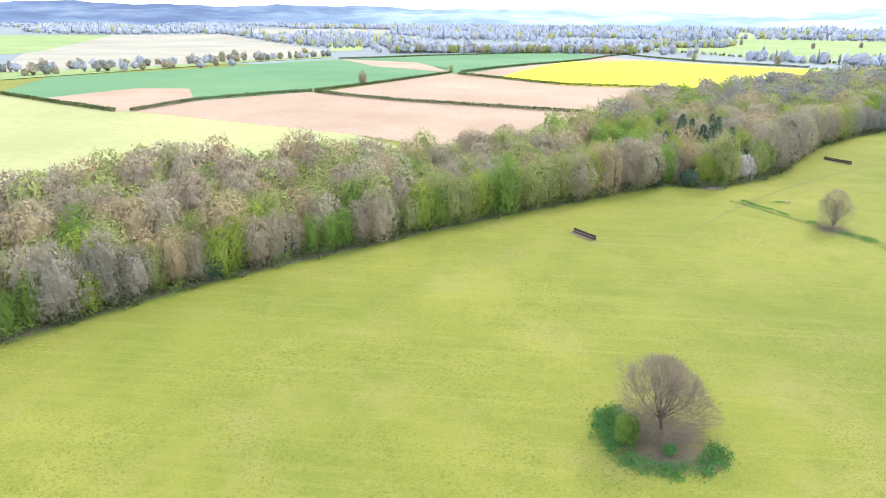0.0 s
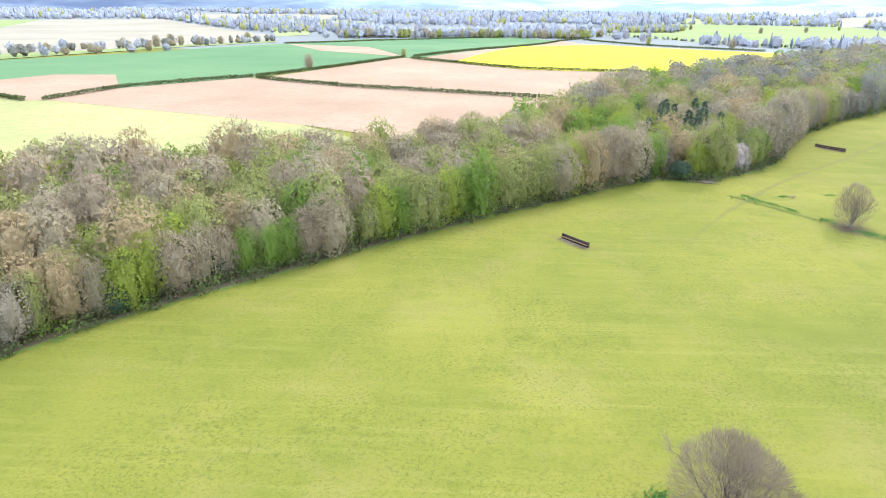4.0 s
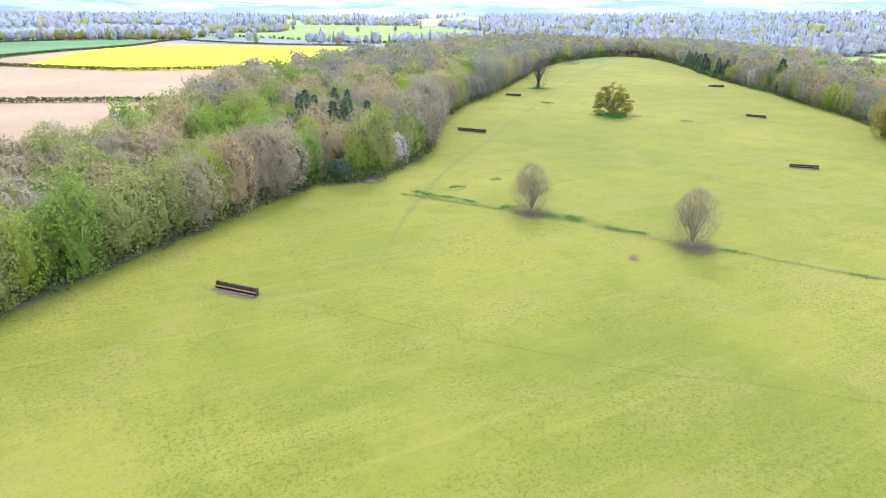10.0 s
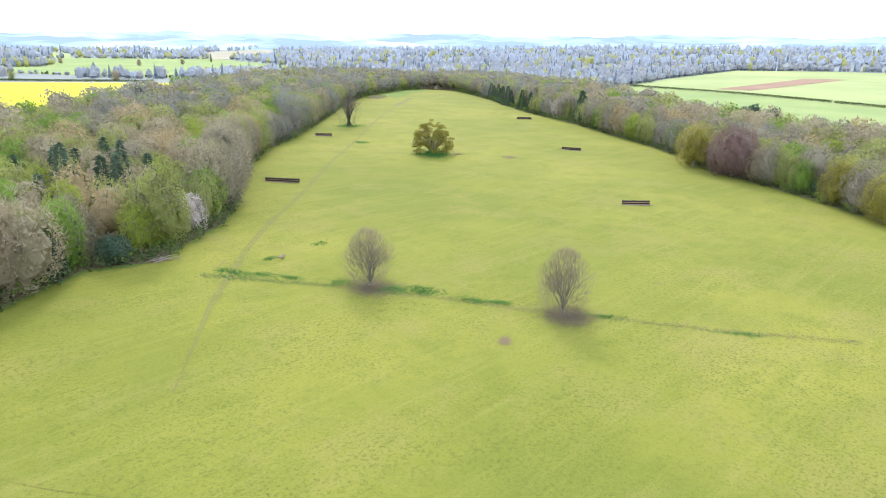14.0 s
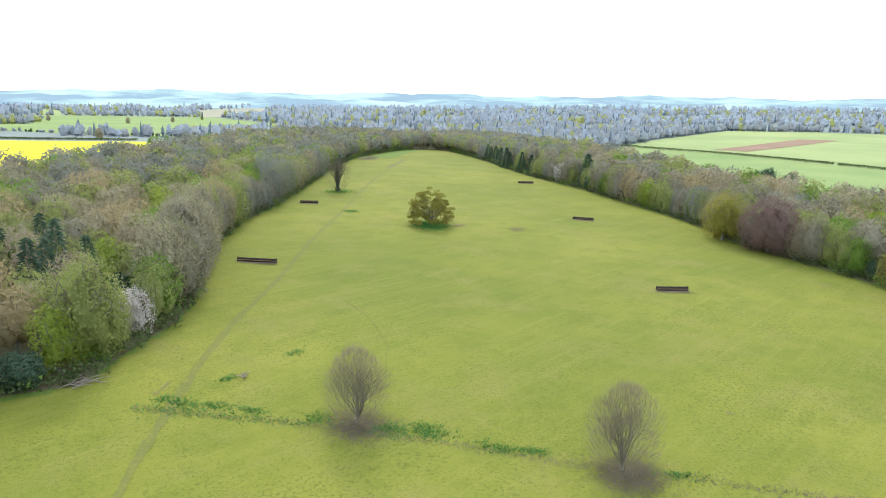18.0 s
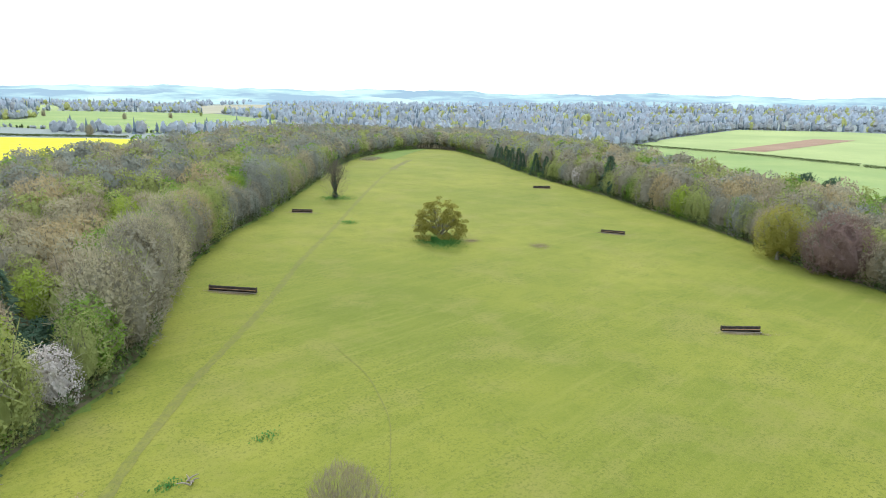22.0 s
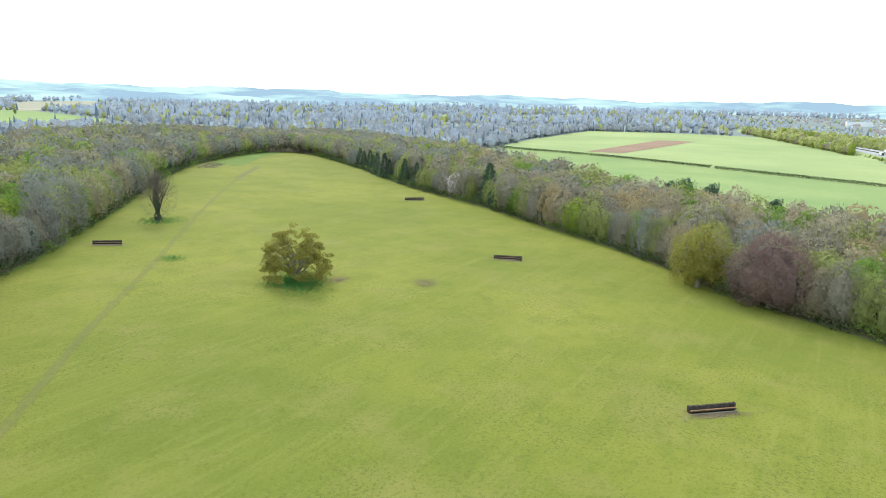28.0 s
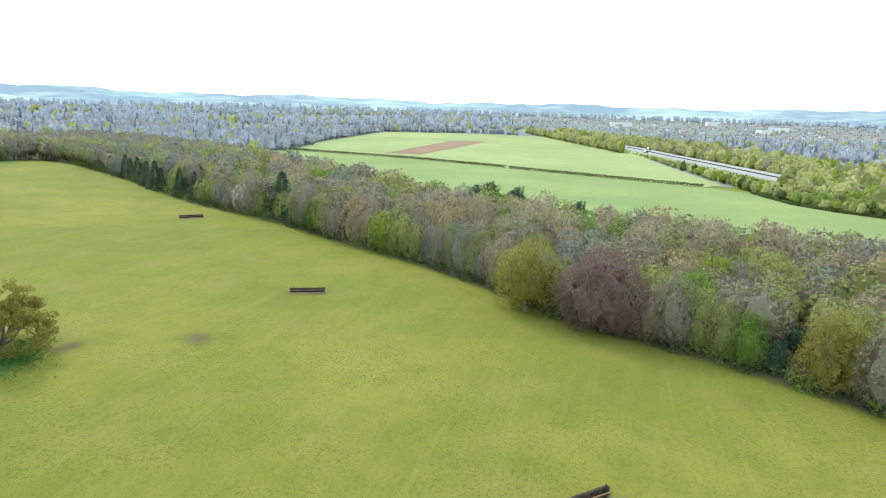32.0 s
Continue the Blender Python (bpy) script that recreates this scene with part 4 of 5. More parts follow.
# ---- jumps ----
def build_jump():
    """A steeplechase fence: packed brush between end boards, an apron below, a take-off rail in front."""
    e = new("steeplechase_fence")
    rng = random.Random(4)
    bm = bmesh.new()
    n = 90
    for k in range(n):
        x = -4.1 + 8.2 * (k + 0.5) / n
        hgt = 1.05 + rng.uniform(-0.06, 0.06)
        m = Matrix.LocRotScale((x, rng.uniform(-0.05, 0.05), hgt / 2), Euler((rng.uniform(-0.08, 0.02), rng.uniform(-0.1, 0.1), 0)), (0.1, 0.42, hgt))
        bmesh.ops.create_cube(bm, size=1.0, matrix=m)
    part("brush", bm, M_BROOM, e, "dark packed birch brush")
    bm = bmesh.new()
    bmesh.ops.create_cube(bm, size=1.0, matrix=Matrix.LocRotScale((0, -0.75, 0.28), Euler((radians(-42), 0, 0)), (8.2, 1.0, 0.08)))
    part("apron", bm, M_POST, e)
    bm = bmesh.new()
    bmesh.ops.create_cone(bm, cap_ends=True, segments=10, radius1=0.11, radius2=0.11, depth=8.3, matrix=Matrix.LocRotScale((0, -0.66, 0.52), Euler((0, radians(90), 0)), (1, 1, 1)))
    part("guard_rail", bm, M_RAIL, e, "orange-brown round rail")
    bm = bmesh.new()
    bmesh.ops.create_cube(bm, size=1.0, matrix=Matrix.LocRotScale((0, -1.15, 0.1), None, (8.6, 0.22, 0.2)))
    bmesh.ops.bevel(bm, geom=bm.edges[:], offset=0.03, segments=1, affect="EDGES")
    part("take_off_board", bm, M_DEAD, e, "pale weathered board on the ground")
    for s in (-1, 1):
        bm = bmesh.new()
        bmesh.ops.create_cube(bm, size=1.0, matrix=Matrix.LocRotScale((s * 4.2, -0.18, 0.62), None, (0.14, 0.75, 1.24)))
        bmesh.ops.bevel(bm, geom=bm.edges[:], offset=0.03, segments=1, affect="EDGES")
        part("end_board", bm, M_POST, e)
    return e


JUMP = None
for (xa, ya), (xb, yb) in (((24.1, 151.8), (29.1, 145.4)), ((128.6, 252.5), (135.0, 243.8)), ((194.9, 319.7), (200.0, 314.7)), ((328.6, 312.4), (334.8, 307.0)), ((261.3, 234.8), (264.8, 227.6)), ((194.3, 167.4), (200.0, 161.8))):
    cx, cy = (xa + xb) / 2, (ya + yb) / 2
    m = pose(cx, cy, float(height(cx, cy)), 0, 0, math.degrees(math.atan2(yb - ya, xb - xa)))
    stretch = Matrix.Diagonal((math.hypot(xb - xa, yb - ya) / 8.6, 0.9, 0.95, 1))
    if JUMP is None:
        JUMP = tagged(build_jump(), "dark brush steeplechase fence with end boards", "horse jump", "steeplechase fences in the pasture")
        first = stretch
        JUMP.matrix_world = m @ stretch
    else:
        copy_thing(JUMP, m @ stretch @ first.inverted())


# ---- ground cover ----
def offset(line, o):
    P = np.array(line, float)
    d = np.gradient(P, axis=0)
    d /= np.linalg.norm(d, axis=1)[:, None]
    return [(float(x - dy * o), float(y + dx * o)) for (x, y), (dx, dy) in zip(P, d)]


def flakes(name, pts, size, material, label, category, lift=0.03, tilt=0.08, seed=1):
    """Small flat scraps lying on the land: trodden ground, litter, worn grass."""
    rng = np.random.default_rng(seed)
    n = len(pts)
    P = np.c_[pts, height(pts[:, 0], pts[:, 1]) + lift]
    a = rng.uniform(0, 2 * np.pi, n)
    s = size * rng.uniform(0.5, 1.5, n)
    V = []
    for k, r in ((0.0, 1.0), (1.9, 0.8), (3.1, 1.1), (4.6, 0.7)):
        V.append(P + np.stack([np.cos(a + k) * s * r, np.sin(a + k) * s * r, rng.uniform(0, tilt, n)], 1))
    V = np.stack(V, 1).reshape(-1, 3)
    F = np.arange(len(V)).reshape(-1, 4)
    return tagged(new(name, link_mesh(name, V, F, [material])), label, category, kind="stuff")


def tufts(name, pts, h, size, material, label, category, seed=1):
    """Upright leafy clumps: nettles, rough grass, undergrowth."""
    rng = np.random.default_rng(seed)
    n = len(pts)
    z = height(pts[:, 0], pts[:, 1]) + rng.uniform(0.05, 1, n) * h
    T = leaves(rng, np.c_[pts, z], size)
    return tagged(new(name, link_mesh(name, T, tri_faces(T), [material])), label, category, kind="stuff")


gc = np.random.default_rng(23)


def blob(x, y, rx, ry, n, turn=0.0):
    g = gc.normal(size=(n, 2)) * (rx, ry) * 0.5
    c, s = math.cos(radians(turn)), math.sin(radians(turn))
    return np.stack([x + g[:, 0] * c - g[:, 1] * s, y + g[:, 0] * s + g[:, 1] * c], 1)


def strip(line, step, width, n_each=1):
    x, y, d = along(line, step)
    x, y, d = np.repeat(x, n_each), np.repeat(y, n_each), np.repeat(d, n_each, 0)
    o = gc.normal(size=len(x)) * width / 2
    j = gc.uniform(-step, step, len(x))
    return np.stack([x - d[:, 1] * o + d[:, 0] * j, y + d[:, 0] * o + d[:, 1] * j], 1)


def ribbon(name, line, width, material, label, seed=1, lift=0.04):
    """A worn strip that follows the land, its edges uneven."""
    rng = np.random.default_rng(seed)
    x, y, d = along(line, 1.5)
    k = np.array([0.25, 0.5, 0.25])
    for _ in range(6):
        x[1:-1], y[1:-1] = np.convolve(x, k, "valid"), np.convolve(y, k, "valid")
    t = np.linspace(0, 1, len(x))
    wd = width * (1 + rng.normal(0, 0.16, len(x))) * np.clip(np.minimum(t, 1 - t) * 12, 0.15, 1)
    rows = [np.stack([x - d[:, 1] * wd * s, y + d[:, 0] * wd * s], 1) for s in (-0.5, 0.5)]
    V = np.concatenate([np.c_[r, height(r[:, 0], r[:, 1]) + lift] for r in rows])
    n = len(x)
    i = np.arange(n - 1)
    F = np.stack([i + n, i, i + 1, i + n + 1], 1)
    return tagged(new(name, link_mesh(name, V, F, [material], None, True)), label, "path", kind="structure")


TRACK = [(52, 150), (69, 173), (90, 197), (104, 211), (127, 231), (157, 260), (192, 291), (243, 338), (290, 380), (334, 417), (375, 448)]
ribbon("trodden_track", TRACK, 1.5, M_TRACK, "faint trodden track through the pasture")
for o in (-1.1, 1.1):
    ribbon("wheel_rut", [(318 - o * 0.7, 404 + o * 0.7), (334 - o * 0.7, 417 + o * 0.7), (376 - o * 0.7, 449 + o * 0.7)], 0.8, M_LITTER, "dark wheel rut at the end of the track", 5, 0.07)
ribbon("wheel_mark", [(107, 170), (119, 183), (126, 196), (130, 212)], 0.16, M_TRACK, "faint wheel mark in the grass", 2)
ribbon("animal_path", [(28, 152), (34, 141), (41, 132), (47, 124), (53, 117), (61, 108), (69, 99), (78, 92), (89, 81), (120, 62)], 0.05, M_TRACK, "thin trodden animal path in the grass", 3)
DITCH = [(75, 188), (84, 176), (91, 167), (100, 153), (109, 137), (116, 127), (126, 111), (140, 92)]
flakes("ditch_soil", strip(DITCH, 0.3, 1.3, 7), 0.09, M_MUD, "scuffed bare soil along an old ditch line", "soil", seed=5)
nettle = [blob(79.5, 187.5, 1.6, 1.2, 90), blob(80.5, 184.5, 3.0, 1.6, 190, 125), blob(84, 180.5, 3.4, 1.1, 150, 125), blob(87, 176, 2.2, 1.0, 130, 125), blob(90, 188, 1.5, 1.0, 100), strip(DITCH[:3], 0.16, 1.5, 2), blob(92.8, 168, 3, 2, 170, 125), blob(97.6, 159, 3.0, 2.2, 260, 125), blob(101.5, 155, 3.8, 2.6, 420, 125), blob(105, 146, 3.4, 1.6, 200, 125), blob(108, 142, 2.2, 1.0, 140, 125), blob(117, 126, 3, 0.9, 110, 125), blob(128, 107, 4, 0.9, 130, 125)]
tufts("nettle_bed", np.repeat(np.concatenate(nettle), 2, 0) + gc.normal(0, 0.25, (2 * sum(map(len, nettle)), 2)), 0.2, 0.22, M_NETTLE, "green nettles along the ditch line", "nettles", 6)
ring = []
for k in range(200):
    a = radians(gc.uniform(125, 350))
    r = gc.uniform(6.6, 9.6) if k < 150 else gc.uniform(4.8, 10.0)
    if k >= 150:
        a = radians(gc.uniform(140, 215))
    ring.append(blob(30.5 + math.cos(a) * r, 59.5 + math.sin(a) * r, 1.2, 1.2, 22))
ring = np.concatenate(ring)
tufts("nettle_bed", np.r_[ring, ring + gc.normal(0, 0.2, ring.shape)], 0.3, 0.25, M_NETTLE, "green nettles ringing the old tree", "nettles", 7)
flakes("bare_ground", np.concatenate([blob(30.8, 59.5, 6.5, 5.5, 9000), blob(29, 54, 5, 2.6, 3000), blob(35, 54, 3.4, 2.6, 1100)]), 0.1, M_MUD, "trampled brown earth under the old tree", "soil", seed=8)
# scraps stand for trampled litter and for the trees' soft shadow, as colour
flakes("litter_and_shade", np.concatenate([blob(95.5, 162.5, 4.6, 4.6, 5000), blob(112.3, 130.3, 4.4, 4.4, 5600)]), 0.085, M_MUD, "brown trampled litter and painted tree shade under the field trees", "soil", seed=9)
tufts("nettle_bed", np.concatenate([blob(205.5, 256.0, 8, 5, 4600, 45), blob(203, 258.5, 4.5, 3.5, 1400)]), 0.35, 0.26, M_NETTLE, "dark green nettles under the oak", "nettles", 10)
tufts("nettle_bed", np.concatenate([blob(226.5, 336, 7, 6, 1100), blob(199, 293, 4, 3, 300, 40), blob(104, 190, 2.4, 1.2, 90)]), 0.3, 0.3, M_NETTLE, "patches of nettles in the pasture", "nettles", 11)
flakes("bare_patch", np.concatenate([blob(96.6, 131.5, 1.8, 1.1, 500, 40), blob(225.5, 234.6, 4, 3, 1400, 30), blob(213, 251, 3, 2, 1000), blob(235, 140, 3, 2, 200), blob(139.5, 128.3, 1.0, 0.8, 50), blob(81.6, 191.6, 1.8, 0.5, 90, 48), blob(79.5, 190.3, 1.2, 0.5, 50, 48)]), 0.075, M_EARTH, "worn pinkish-brown bare patches in the grass", "soil", seed=12)

# rough foot of the woods
under = []
for line in (EDGE_WEST[:-1], EDGE_EAST[1:]):
    x, y, d = along(line, 0.036)
    inward = gc.uniform(-1.0, 3.8, len(x)) + np.sin(x * 0.5 + y * 0.3)
    near = np.stack([x - d[:, 1] * inward, y + d[:, 0] * inward], 1)
    under.append(near)
under = np.concatenate(under)
wave = np.sin(under[:, 0] * 0.35) * np.sin(under[:, 1] * 0.29 + 1) > -0.35
tufts("undergrowth", under[wave], 2.6, 0.6, M_HEDGE, "dark green brambles and saplings at the wood's foot", "undergrowth", 13)
tufts("undergrowth", under[~wave], 2.8, 0.55, M_GREEN, "pale green saplings at the wood's foot", "undergrowth", 14)
ribbon("rank_grass", offset(EDGE_WEST[:-1], 1.4), 4.6, M_SHORT, "rank dark green grass along the wood", 18, 0.05)
ribbon("rank_grass", offset(EDGE_EAST[1:], 0.8), 3.0, M_SHORT, "rank dark green grass along the wood", 19, 0.05)
flakes("wood_margin", strip(EDGE_EAST[1:], 0.3, 2.0, 2), 0.2, M_LITTER, "brown leaf litter spilling onto the pasture", "leaf litter", seed=15)

drape("field_ley_end", [(361, 476), (410, 508), (447, 533), (474, 543), (484, 540), (366, 455)], M_SHORT, 0.1, "brighter green strip at the end of the park")


def branch_pile(x, y, n, reach, seed, label):
    rng = np.random.default_rng(seed)
    e = new("fallen_branch")
    e.matrix_world = pose(x, y, float(height(x, y)))
    for k in range(n):
        a = rng.uniform(0, 2 * np.pi)
        p0 = np.r_[rng.normal(0, reach * 0.25, 2), 0.15]
        p1 = p0 + np.array([math.cos(a), math.sin(a), 0]) * reach * rng.uniform(0.5, 1) + (0, 0, rng.uniform(-0.05, 0.7))
        mid = (p0 + p1) / 2 + (0, 0, 0.2)
        V1, F1 = tube(p0, mid, 0.13, 0.09, 6)
        V2, F2 = tube(mid, p1, 0.09, 0.03, 6)
        child("branch", link_mesh("branch", np.r_[V1, V2], np.r_[F1, F2 + len(V1)], [M_DEAD]), e)
    return tagged(e, label, "dead wood")


branch_pile(72.5, 201, 16, 4.0, 41, "grey heap of fallen branches at the wood's corner")
branch_pile(320, 242, 14, 4.5, 42, "grey fallen tree limbs at the wood's edge")
branch_pile(92, 187, 5, 1.6, 43, "pale fallen sticks on the grass")

for k, (cx, cy, ang) in enumerate(((26.6, 148.6, -52), (131.8, 248.1, -53.5), (197.4, 317.2, -44), (331.7, 309.7, -41), (263, 231.2, -64), (197.1, 164.6, -44.5))):
    c, s = math.cos(radians(ang)), math.sin(radians(ang))
    flakes("worn_takeoff", np.concatenate([blob(cx + s * 1.5, cy - c * 1.5, 5.4, 1.0, 1300, ang), blob(cx - s * 0.7, cy + c * 0.7, 5.8, 0.8, 400, ang)]), 0.075, M_EARTH, "worn reddish-brown earth before the fence", "soil", seed=60 + k)


# a low timber pen at the end of the park
def build_pen():
    e = new("timber_pen")
    e.matrix_world = pose(353, 463.5, float(height(353, 463.5)), 0, 0, 36)
    for y in (-4.5, 0, 4.5):
        bm = bmesh.new()
        for z in (0.45, 0.95):
            bmesh.ops.create_cube(bm, size=1.0, matrix=Matrix.LocRotScale((0, y, z), None, (23, 0.08, 0.16)))
        part("rail", bm, M_DEAD, e)
    for x in (-11.5, -4, 4, 11.5):
        bm = bmesh.new()
        for z in (0.45, 0.95):
            bmesh.ops.create_cube(bm, size=1.0, matrix=Matrix.LocRotScale((x, 0, z), None, (0.08, 9, 0.16)))
        part("rail", bm, M_DEAD, e)
        for y in (-4.5, 0, 4.5):
            bm = bmesh.new()
            bmesh.ops.create_cube(bm, size=1.0, matrix=Matrix.LocRotScale((x + 0.1, y + 0.1, 0.5), None, (0.14, 0.14, 1.2)))
            part("post", bm, M_DEAD, e)
    return tagged(e, "low pale timber pen at the end of the park", "pen")


build_pen()
flakes("pen_ground", blob(353, 463.5, 15, 6, 450, 36), 0.3, M_EARTH, "trampled earth inside the pen", "soil", seed=71)


# ---- hedges and farmland trees ----
def hedge(line, h, w, label, material=None, gap=0.0, seed=0, dense=15):
    rng = np.random.default_rng(seed + 100)
    material = material or M_HEDGE
    x, y, d = along(line, 3.0)
    keep = np.sin(np.arange(len(x)) * 0.37 + seed) > gap - 1
    chunks = []
    for xx, yy, dd in zip(x[keep], y[keep], d[keep]):
        n = dense * 5
        l, c, z = rng.uniform(-1.7, 1.7, n), rng.uniform(-0.45, 0.45, n) * w, rng.uniform(0.05, 1, n) ** 0.6 * h * rng.uniform(0.9, 1.08)
        px, py = xx + dd[0] * l - dd[1] * c, yy + dd[1] * l + dd[0] * c
        chunks.append(np.stack([px, py, height(px, py) + z], 1))
    T = leaves(rng, np.concatenate(chunks), 0.8)
    return tagged(new("hedge", link_mesh("hedge", T, tri_faces(T), [material])), label, "hedge", "field hedges")


DARKHEDGE = "dark clipped hedge between the fields"
hedge([(-327, 377), (-288, 356), (-214, 320)], 2.1, 2.4, DARKHEDGE, seed=1)
hedge([(-205, 323), (-190, 366), (-160, 402), (-136, 426)], 2.1, 2.4, DARKHEDGE, seed=2)
hedge([(-130, 420), (-110, 406), (-69, 385), (42, 351)], 2.1, 2.4, DARKHEDGE, seed=3)
hedge([(-133, 430), (-100, 500), (-59, 605)], 2.0, 2.5, DARKHEDGE, seed=4)
hedge([(-50, 590), (-10, 550), (40, 504), (121, 492)], 2.2, 2.5, DARKHEDGE, seed=5)
hedge([(-50, 610), (60, 890), (137, 1110), (180, 1180)], 2.2, 3, DARKHEDGE, seed=6)
hedge([(-241, 892), (-150, 1050), (60, 1220), (170, 1190)], 2.2, 3, DARKHEDGE, seed=7)
hedge([(180, 1150), (260, 950), (330, 800)], 2.6, 3, "dark hedge along the rape field", seed=8)
hedge([(860, 545), (823, 378), (771, 267)], 2.6, 3, "clipped hedge between the green fields", seed=9)
hedge([(765, 262), (725, 180), (684, 96)], 2.6, 3, "clipped hedge between the green fields", seed=10)
hedge([(653, 66), (590, 54), (562, 36), (544, 14), (480, -25), (420, -60)], 1.6, 2.5, "low hedge below the motorway trees", seed=11)

farm_rng = np.random.default_rng(51)


def far_trees(name, pts, kinds, label, scale=1.0, tufted=16, conifers=0.0):
    """Trees of the far country, too small and many to count: rounded many-sided crowns down to the ground, ragged with leaf clumps;
    the share conifers of them is narrow and pointed and takes the last material."""
    rng, n, k = farm_rng, len(pts), 6
    pts = np.asarray(pts, float)
    h, w = rng.uniform(7.5, 14, n) * scale, rng.uniform(6.5, 11, n) * scale
    spire = rng.uniform(size=n) < conifers
    h, w = np.where(spire, h * 1.35, h), np.where(spire, w * 0.55, w)
    base = np.c_[pts, height(pts[:, 0], pts[:, 1])]
    rings = []
    for z, r, rs in ((0.0, 0.62, 1.0), (0.36, 1.0, 0.74), (0.72, 0.8, 0.4), (0.94, 0.34, 0.1)):
        a = np.arange(k) * 2 * np.pi / k + rng.uniform(0, 6.28, (n, 1)) * (z == 0) + rng.uniform(-0.3, 0.3, (n, k))
        rr = np.where(spire[:, None], rs, r) * w[:, None] / 2 * rng.uniform(0.68, 1.2, (n, k))
        zz = (z + rng.uniform(-0.09, 0.07, (n, k)) * (z > 0)) * h[:, None]
        rings.append(np.stack([np.cos(a) * rr, np.sin(a) * rr, zz], 2))
    H = np.stack(rings, 1)
    tri = []
    i = np.arange(k)
    j = (i + 1) % k
    for lv in range(3):
        tri += [np.stack([H[:, lv, i], H[:, lv, j], H[:, lv + 1, j]], 2), np.stack([H[:, lv, i], H[:, lv + 1, j], H[:, lv + 1, i]], 2)]
    apex = np.repeat((np.array([0, 0, 1.0]) * h[:, None])[:, None], k, 1)
    tri.append(np.stack([H[:, 3, i], H[:, 3, j], apex], 2))
    T = np.concatenate(tri, 1)
    d = rand_dirs(rng, n * tufted).reshape(n, tufted, 3)
    d[..., 2] = np.abs(d[..., 2])
    slim = np.where(spire, 0.55, 1.0)[:, None, None]
    P = d * np.array([1, 1, 1.0]) * np.stack([w / 2, w / 2, h * 0.62], 1)[:, None] * slim + np.array([0, 0, 0.4]) * h[:, None, None]
    L = leaves(rng, P.reshape(-1, 3), 1.0).reshape(n, tufted, 3, 3)
    L = P[:, :, None] + (L - P[:, :, None]) * (w * 0.24)[:, None, None, None]
    V = (np.concatenate([T, L], 1) + base[:, None, None]).reshape(-1, 3)
    kind = np.where(spire, len(kinds) - 1, rng.integers(0, max(1, len(kinds) - (conifers > 0)), n))
    me = link_mesh(name, V, tri_faces(V), list(kinds), np.repeat(kind, T.shape[1] + tufted))
    return tagged(new(name, me), label, "trees", kind="stuff")


def line_pts(line, step, spread):
    x, y, d = along(line, step)
    return np.stack([x + farm_rng.normal(0, spread, len(x)), y + farm_rng.normal(0, spread, len(x))], 1)


def area_pts(poly, step):
    X, Y = jitter_grid(poly, step, farm_rng, 0.45)
    return np.stack([X, Y], 1)


place_tree("mixed", 1, -59, 607, 0.6, label="small round tree at a hedge corner", group="hedgerow trees")
place_tree("grey", 1, -114, 486, 0.75, label="bare round tree on the hedge line", group="hedgerow trees")
for x, y, kk in ((-300, 930, "mixed"), (-330, 720, "grey"), (-350, 800, "grey"), (-320, 985, "grey"), (330, 905, "grey"), (250, 1010, "mixed"), (720, 1560, "grey"), (600, 1500, "grey"), (860, 1700, "mixed"), (500, 1650, "grey")):
    place_tree(kk, 0, x, y, 0.95, label="bare rounded hedgerow tree among far fields", group="hedgerow trees")
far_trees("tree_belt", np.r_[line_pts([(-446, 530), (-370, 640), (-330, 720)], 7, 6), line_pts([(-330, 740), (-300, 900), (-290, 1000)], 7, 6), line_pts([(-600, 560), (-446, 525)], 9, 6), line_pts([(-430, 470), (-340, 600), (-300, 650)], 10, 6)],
          (M_GREY, M_HAZEBROWN, M_HAZEWOOD, M_HAZETWIG), "straggling belt of bare trees between fields", 0.78, 40)
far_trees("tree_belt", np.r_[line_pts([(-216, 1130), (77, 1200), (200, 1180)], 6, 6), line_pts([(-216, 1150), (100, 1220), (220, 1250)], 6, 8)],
          (M_GREY, M_HAZEWOOD, M_MIXED), "line of tall bare trees beyond the fields", 1.1, 26)
far_trees("tree_belt", line_pts([(170, 1190), (235, 1365), (330, 1205), (450, 960), (640, 1090)], 6, 3), (M_HEDGE, M_HAZEBROWN, M_HAZEWOOD), "ragged hedge with small trees below a far green field", 0.42, 14)
far_trees("tree_belt", np.r_[line_pts([(835, 556), (1100, 612), (1514, 668), (1625, 500)], 6, 4), line_pts([(835, 570), (1100, 626), (1514, 684), (1640, 505)], 7, 5)], (M_HAZEWOOD, M_HAZEBROWN, M_HAZEWOOD, M_HAZESPRUCE), "dense belt of bare trees behind the spring crop", 1.2, 14, 0.1)
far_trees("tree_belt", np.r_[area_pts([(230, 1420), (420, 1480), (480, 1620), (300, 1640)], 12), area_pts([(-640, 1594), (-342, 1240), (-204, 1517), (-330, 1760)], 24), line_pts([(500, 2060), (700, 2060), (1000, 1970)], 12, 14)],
          (M_HAZEWOOD, M_HAZEWOOD, M_FARGREEN, M_HAZESPRUCE), "copses of bare trees in the far country, paled for haze", 1.1, 14, 0.12)

ROAD = [(1900, 405), (1667, 325), (1400, 232), (1166, 150), (1065, 126), (926, 83), (790, 48), (728, 31), (675, 17), (600, -4), (420, -62)]
town_rng = np.random.default_rng(77)
HOMES = []
while len(HOMES) < 230:
    r, az = town_rng.uniform(1750, 3350), radians(town_rng.uniform(82, 109))
    x, y = 60 + r * math.sin(az), 80 + r * math.cos(az)
    if y < 0.33 * (x - 928) + 40 - 260 and (not HOMES or min((x - a) ** 2 + (y - b) ** 2 for a, b in HOMES) > 700):
        HOMES.append((x, y))
HOME_XY = np.array(HOMES)


